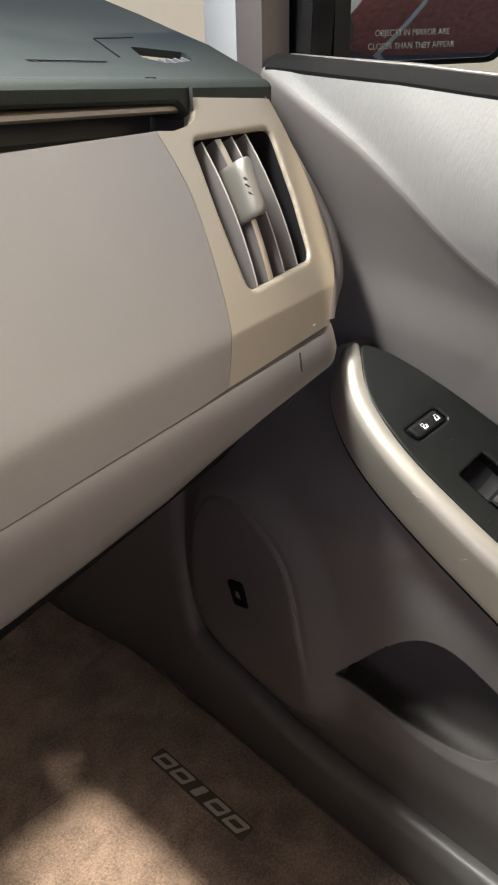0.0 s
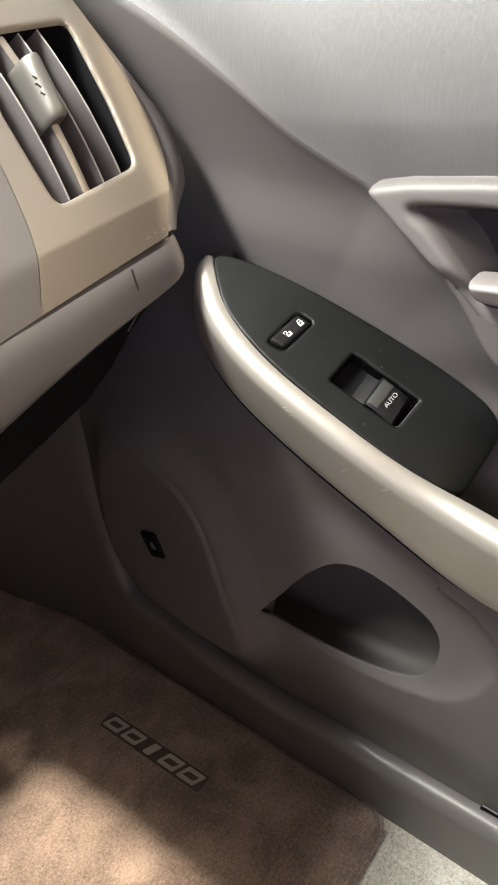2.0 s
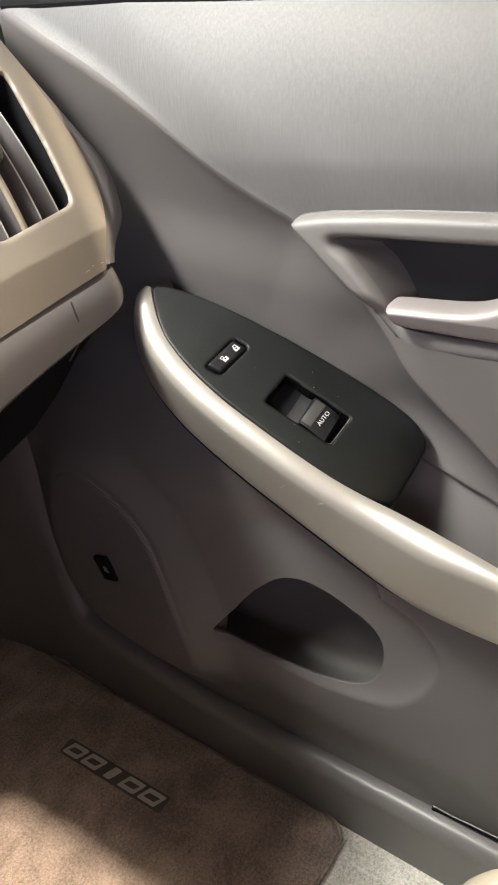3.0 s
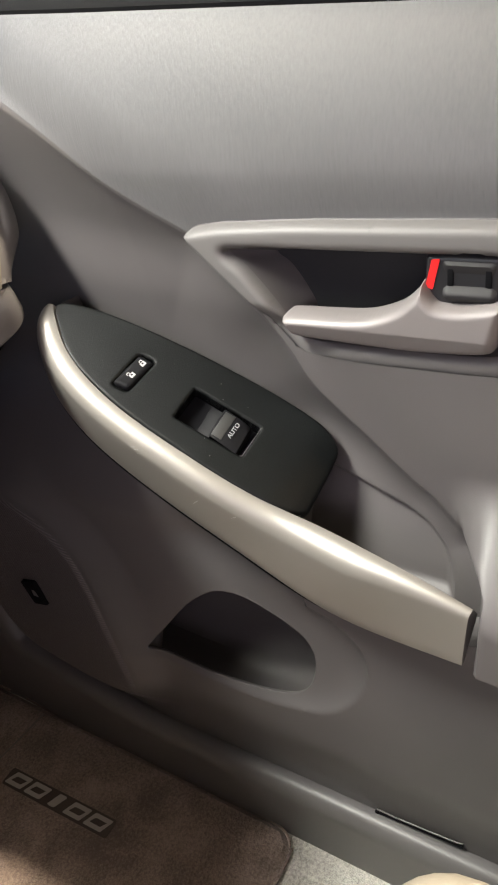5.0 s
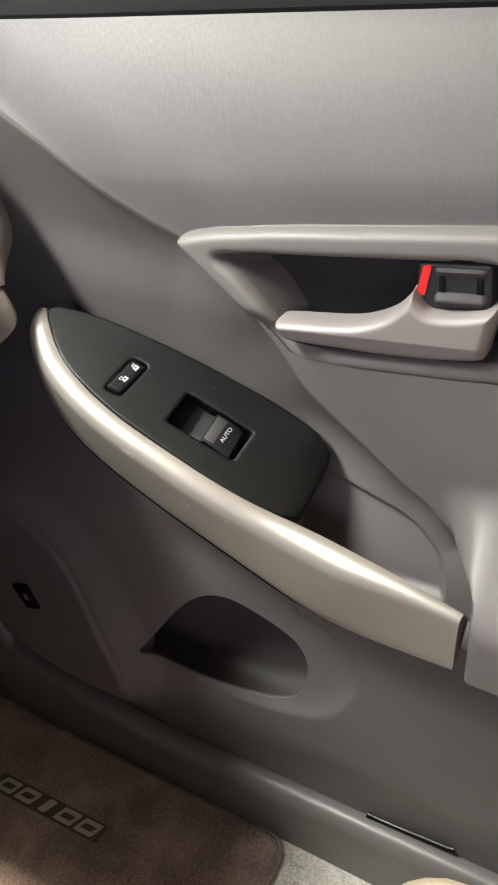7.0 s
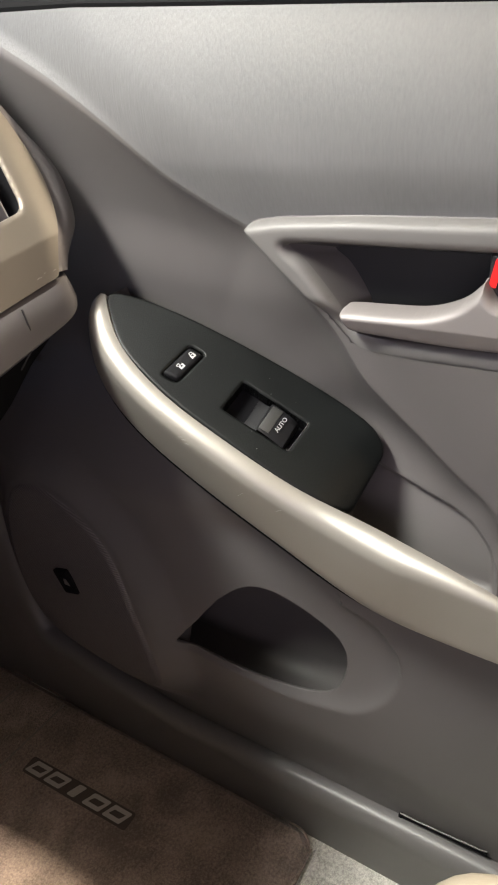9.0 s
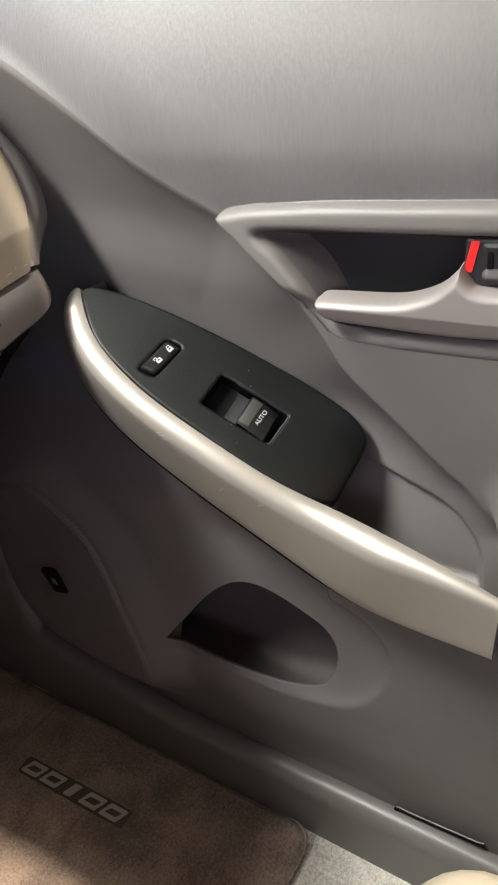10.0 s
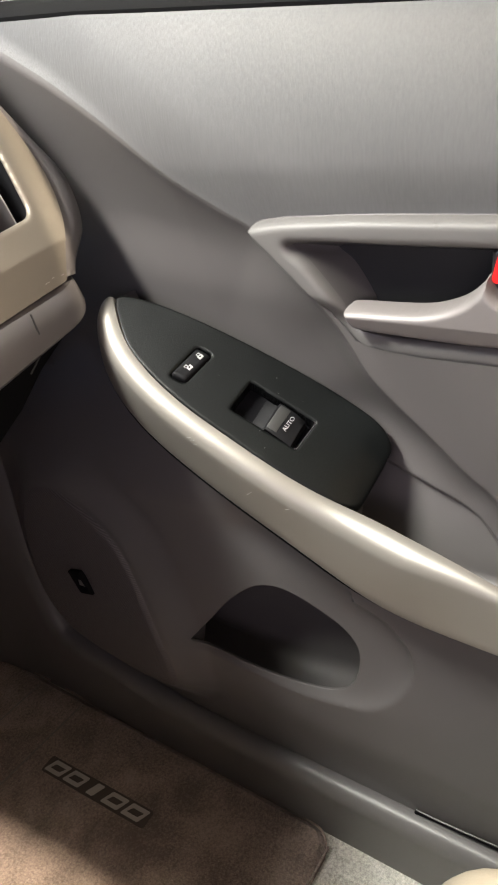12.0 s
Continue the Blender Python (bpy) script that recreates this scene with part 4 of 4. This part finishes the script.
fmat = thing("floor_mat", "brown-grey pile floor mat with pale seams on the carpet", "floor mat")
part("carpet_sheet", region(MATO, [], 0.006, mat_place, (0, 0, -0.006)), M_MAT, fmat)
part("binding", tube([tuple(p + (0, 0, -0.0012)) for p in mat_place(MATO, np.full(len(MATO), 0.003))] , 0.0016, 6), M_MAT, fmat)
for a, b in (((0.10, 0.668), (0.575, 0.639)), ((0.10, 0.585), (0.580, 0.556))):
    pts = resample([a, b], 12)
    part("seam", tube([(p[0], p[1], 0.0003) for p in pts], 0.0009, 6), M_THREAD, fmat)
BADGE = frame_of((0.4945, 0.449, 0.0008), (0.03, -1, 0), (1, 0.03, 0))
if BADGE.col[2][2] < 0:
    BADGE = frame_of((0.4945, 0.449, 0.0008), (-0.03, 1, 0), (1, 0.03, 0))
badge = part("badge", slab(rounded([(-0.084, -0.0115), (0.084, -0.0115), (0.084, 0.0115), (-0.084, 0.0115)], 0.004), 0.001, BADGE, 0.0003), M_DARKMAT, fmat, "dark woven badge with pale plain bars")
for i in range(5):
    u = -0.064 + 0.032 * i
    w = 0.026 if i != 2 else 0.011
    bar = np.array([(u - w / 2 - 0.004, -0.0085), (u + w / 2 - 0.004, -0.0085), (u + w / 2 + 0.004, 0.0085), (u - w / 2 + 0.004, 0.0085)])
    hollow = bar.mean(0) + (bar - bar.mean(0)) * ((w - 0.009) / w, 0.42)
    part("badge_bar", region(rounded(bar, 0.002), [rounded(hollow, 0.0008)] if i != 2 else [], 0.0012, lambda P, d: np.array([BADGE @ Vector((p[0], p[1], 0.0010)) for p in P]), (0, 0, -0.0008)), M_BAR, badge, smooth=False)

tagged(part("toe_board", loft([[(x, 0.86, -0.012), (x, 0.95, 0.02), (x, 1.08, 0.30), (x, 1.08, 0.64)] for x in (-0.8, 0.62)]), M_MAT), "carpeted toe board under the dashboard", "carpet", kind="structure")
rows = []
for y in np.r_[-0.9, -0.5, np.linspace(-0.2, 0.54, 40), np.linspace(0.55, 0.72, 60), np.linspace(0.74, 1.06, 16)]:
    up = 0.040 * smoothstep(0.32, 0.58, y)
    inb = float(np.interp(y, SILL_Y, SILL_IN))
    prof = curve_points([(0.590, -0.03), (0.586, 0.02), (0.583, 0.06), (0.582, 0.078), (0.585, 0.089), (0.591, 0.0945), (0.600, 0.0945), (0.608, 0.088), (0.612, 0.070)], 4)
    low = np.array([(x, z + (up if z > 0.05 else up * max(0, z) / 0.05)) for x, z in prof])
    v = np.linspace(0, 1, len(prof))
    tall = np.stack([0.590 - 0.010 * np.sin(v * 2.6) + 0.05 * v ** 2, -0.03 + 0.66 * v ** 1.4], 1)
    f = float(smoothstep(0.545, 0.640, y))
    rows.append([(x - inb, y, z) for x, z in low * (1 - f) + tall * f])
tagged(part("door_sill", loft(rows), M_SILL), "grey plastic door sill trim with rounded top edge", "sill trim", kind="structure")
kick = [(0.578, -0.03), (0.570, 0.06), (0.564, 0.15), (0.572, 0.28), (0.590, 0.42), (0.61, 0.72)]
tagged(part("kick_panel", loft([[(x + 0.034 - 0.10 * max(0, y - 0.62) + 0.034 * smoothstep(0.70, 0.54, y), y, z) for x, z in curve_points(kick, 5)] for y in np.linspace(0.50, 1.10, 30)]), M_KICK), "dark grey kick panel beside the footwell", "kick panel", kind="structure")

# ---- seat ----
seat = thing("front_seat", "cream leather front passenger seat with stitched edge", "car seat")
part("seat_cushion", block((0.50, 0.54, 0.22), 0.055, at=(0.220, -0.270, 0.255), seg=6), M_SEAT, seat)
part("seat_back", block((0.50, 0.14, 0.62), 0.06, at=(0.20, -0.66, 0.60), seg=5), M_SEAT, seat)
part("seat_base", block((0.40, 0.46, 0.16), 0.01, at=(0.20, -0.32, 0.06)), M_DARK, seat)
part("piping", tube(curve_points([(0.02, -0.016, 0.350), (0.30, -0.014, 0.351), (0.41, -0.020, 0.351), (0.444, -0.048, 0.351), (0.454, -0.10, 0.351), (0.455, -0.45, 0.351)], 6), 0.0024, 8), M_SEAT, seat)

# ---- body shell and outside ----
tagged(part("wall_right", block((0.02, 1.95, 0.84), 0.0, at=(0.737, 0.20, 0.335)), M_COVER), "dark outer skin of the passenger door", "wall", kind="structure")
tagged(part("roof", block((1.19, 1.95, 0.04), 0.0, at=(0.005, -0.655, 1.24)), M_ROOF), "pale headliner of the car roof", "roof", kind="structure")
tagged(part("wall_left", block((0.05, 3.2, 0.84), 0.0, at=(-0.80, -0.7, 0.38)), M_DOOR), "grey driver side door trim", "wall", kind="structure")
tagged(part("wall_rear", block((1.6, 0.05, 1.26), 0.0, at=(-0.05, -1.62, 0.6)), M_ROOF), "rear wall of the cabin", "wall", kind="structure")
# console stays out of view; its front height is set to shade the footwell
tagged(part("wall_console", loft([[(x, y, z) for y, z in ((-0.9, -0.02), (-0.9, 0.40), (-0.2, 0.50), (0.0, 0.64), (0.12, 0.72), (0.30, 0.76), (0.95, 0.76), (0.95, -0.02))] for x in (-0.24, -0.06)], False, True), M_KICK), "dark grey unseen centre console wall, raised to shade the footwell", "console", kind="structure")
tagged(part("b_pillar", block((0.05, 0.14, 0.46), 0.01, at=(-0.76, -0.72, 1.01)), M_PILLAR), "pale trim pillar between side windows", "pillar", kind="structure")
tagged(part("a_pillar", loft([[(0.712, 0.615, z), (0.709, 0.606, z), (0.685, 0.550, z), (0.676, 0.532, z), (0.70, 0.53, z), (0.74, 0.61, z)] for z in (0.76, 0.90)] +
                             [[(0.62, 0.33, 1.25), (0.62, 0.31, 1.25), (0.62, 0.27, 1.25), (0.62, 0.26, 1.25), (0.66, 0.26, 1.25), (0.66, 0.33, 1.25)]], True), M_PILLAR), "pale grey windshield pillar trim", "pillar", kind="structure")
tagged(part("pillar_body", loft([[(x, y, z) for x, y in ((0.742, 0.47), (0.742, 0.60), (0.765, 0.60), (0.765, 0.47))] for z in (0.74, 0.92)] + [[(x, y, 1.25) for x, y in ((0.67, 0.10), (0.67, 0.40), (0.69, 0.40), (0.69, 0.10))]], True), M_RUBBER), "black outer pillar of the car body", "pillar", kind="structure")
# unseen panel, added to keep direct sun off the dashboard
tagged(part("sun_blocker_panel", slab([(0.0610, 0.018), (-0.086, 0.322), (0.41, 0.322), (0.41, 0.045), (0.14, 0.045), (0.13, 0.018)], 0.02, frame_of((0.665, 0, 0.925), (0, 1, 0), (-0.065, 0, 0.315)), 0), M_PILLAR), "unseen pale panel added over the side window's upper front to block sun", "wall", kind="structure")
tagged(part("pillar_seal", loft([[(0.6755, 0.531, z), (0.668, 0.515, z), (0.650, 0.474, z), (0.68, 0.47, z), (0.70, 0.53, z)] for z in (0.76, 0.90)] +
                                [[(0.62, 0.26, 1.25), (0.62, 0.24, 1.25), (0.62, 0.16, 1.25), (0.65, 0.16, 1.25), (0.66, 0.26, 1.25)]], True), M_COVER), "dark grey door pillar cover", "pillar", kind="structure")
driver = thing("driver_seat", "cream leather driver seat", "car seat")
part("seat_cushion", block((0.48, 0.54, 0.18), 0.055, at=(-0.50, -0.265, 0.225), seg=4), M_SEAT, driver)
part("seat_back", block((0.46, 0.12, 0.58), 0.05, at=(-0.52, -0.66, 0.57), seg=4), M_SEAT, driver)
part("seat_base", block((0.38, 0.46, 0.16), 0.01, at=(-0.50, -0.32, 0.06)), M_DARK, driver)
tagged(part("ground", block((80, 80, 0.02), 0, at=(0, 0, -0.40)), M_GROUND), "grey asphalt ground outside", "ground", kind="structure")
tagged(part("backdrop", loft([[(x, 5.0 - 0.25 * x, z) for x in (-4, 9)] for z in (-0.4, 1.06)]), M_PAINT), "cream painted wall outside", "wall", kind="structure")

tagged(part("wall_behind", block((7.0, 0.2, 2.6), 0, at=(4.3, -3.2, 0.9)), M_BRICK), "red-brown painted wall behind the car", "wall", kind="structure")
shop = thing("white_post", "white painted post standing by the wall", "post")
part("shaft", block((0.07, 0.07, 2.2), 0.01, at=(1.75, -2.6, 0.71)), M_WHITE, shop)

mirror = thing("door_mirror", "outside door mirror with printed warning", "car mirror")
mm = frame_of((0.99, 0.565, 0.862), (-0.92, 0.39, 0), (0, 0, 1))
if mm.col[2][1] > 0:
    mm = frame_of((0.99, 0.565, 0.862), (0.92, -0.39, 0), (0, 0, 1))
side = 1 if mm.col[0][0] > 0 else -1
mo = rounded([(-0.118 * side, -0.066), (0.15 * side, -0.066), (0.15 * side, 0.066), (-0.118 * side, 0.066)], 0.03, 8)
part("mirror_foot", tube([(0.70, 0.50, 0.80), (0.80, 0.55, 0.80), (0.90, 0.60, 0.83)], 0.025, 10), M_RUBBER, mirror)
part("housing", slab(mo * 1.10, 0.07, mm @ Matrix.Translation((0, 0, -0.004)), 0.006), M_RUBBER, mirror)
pane = part("mirror_pane", slab(mo, 0.003, mm, 0.0008), M_MIRROR, mirror)
lettering("OBJECTS IN MIRROR ARE", 0.0095, mm @ Matrix.Translation((0.014 * side, -0.036, 0.0004)), M_PRINT, pane)
lettering("CLOSER THAN THEY APPEAR", 0.0095, mm @ Matrix.Translation((0.014 * side, -0.050, 0.0004)), M_PRINT, pane)
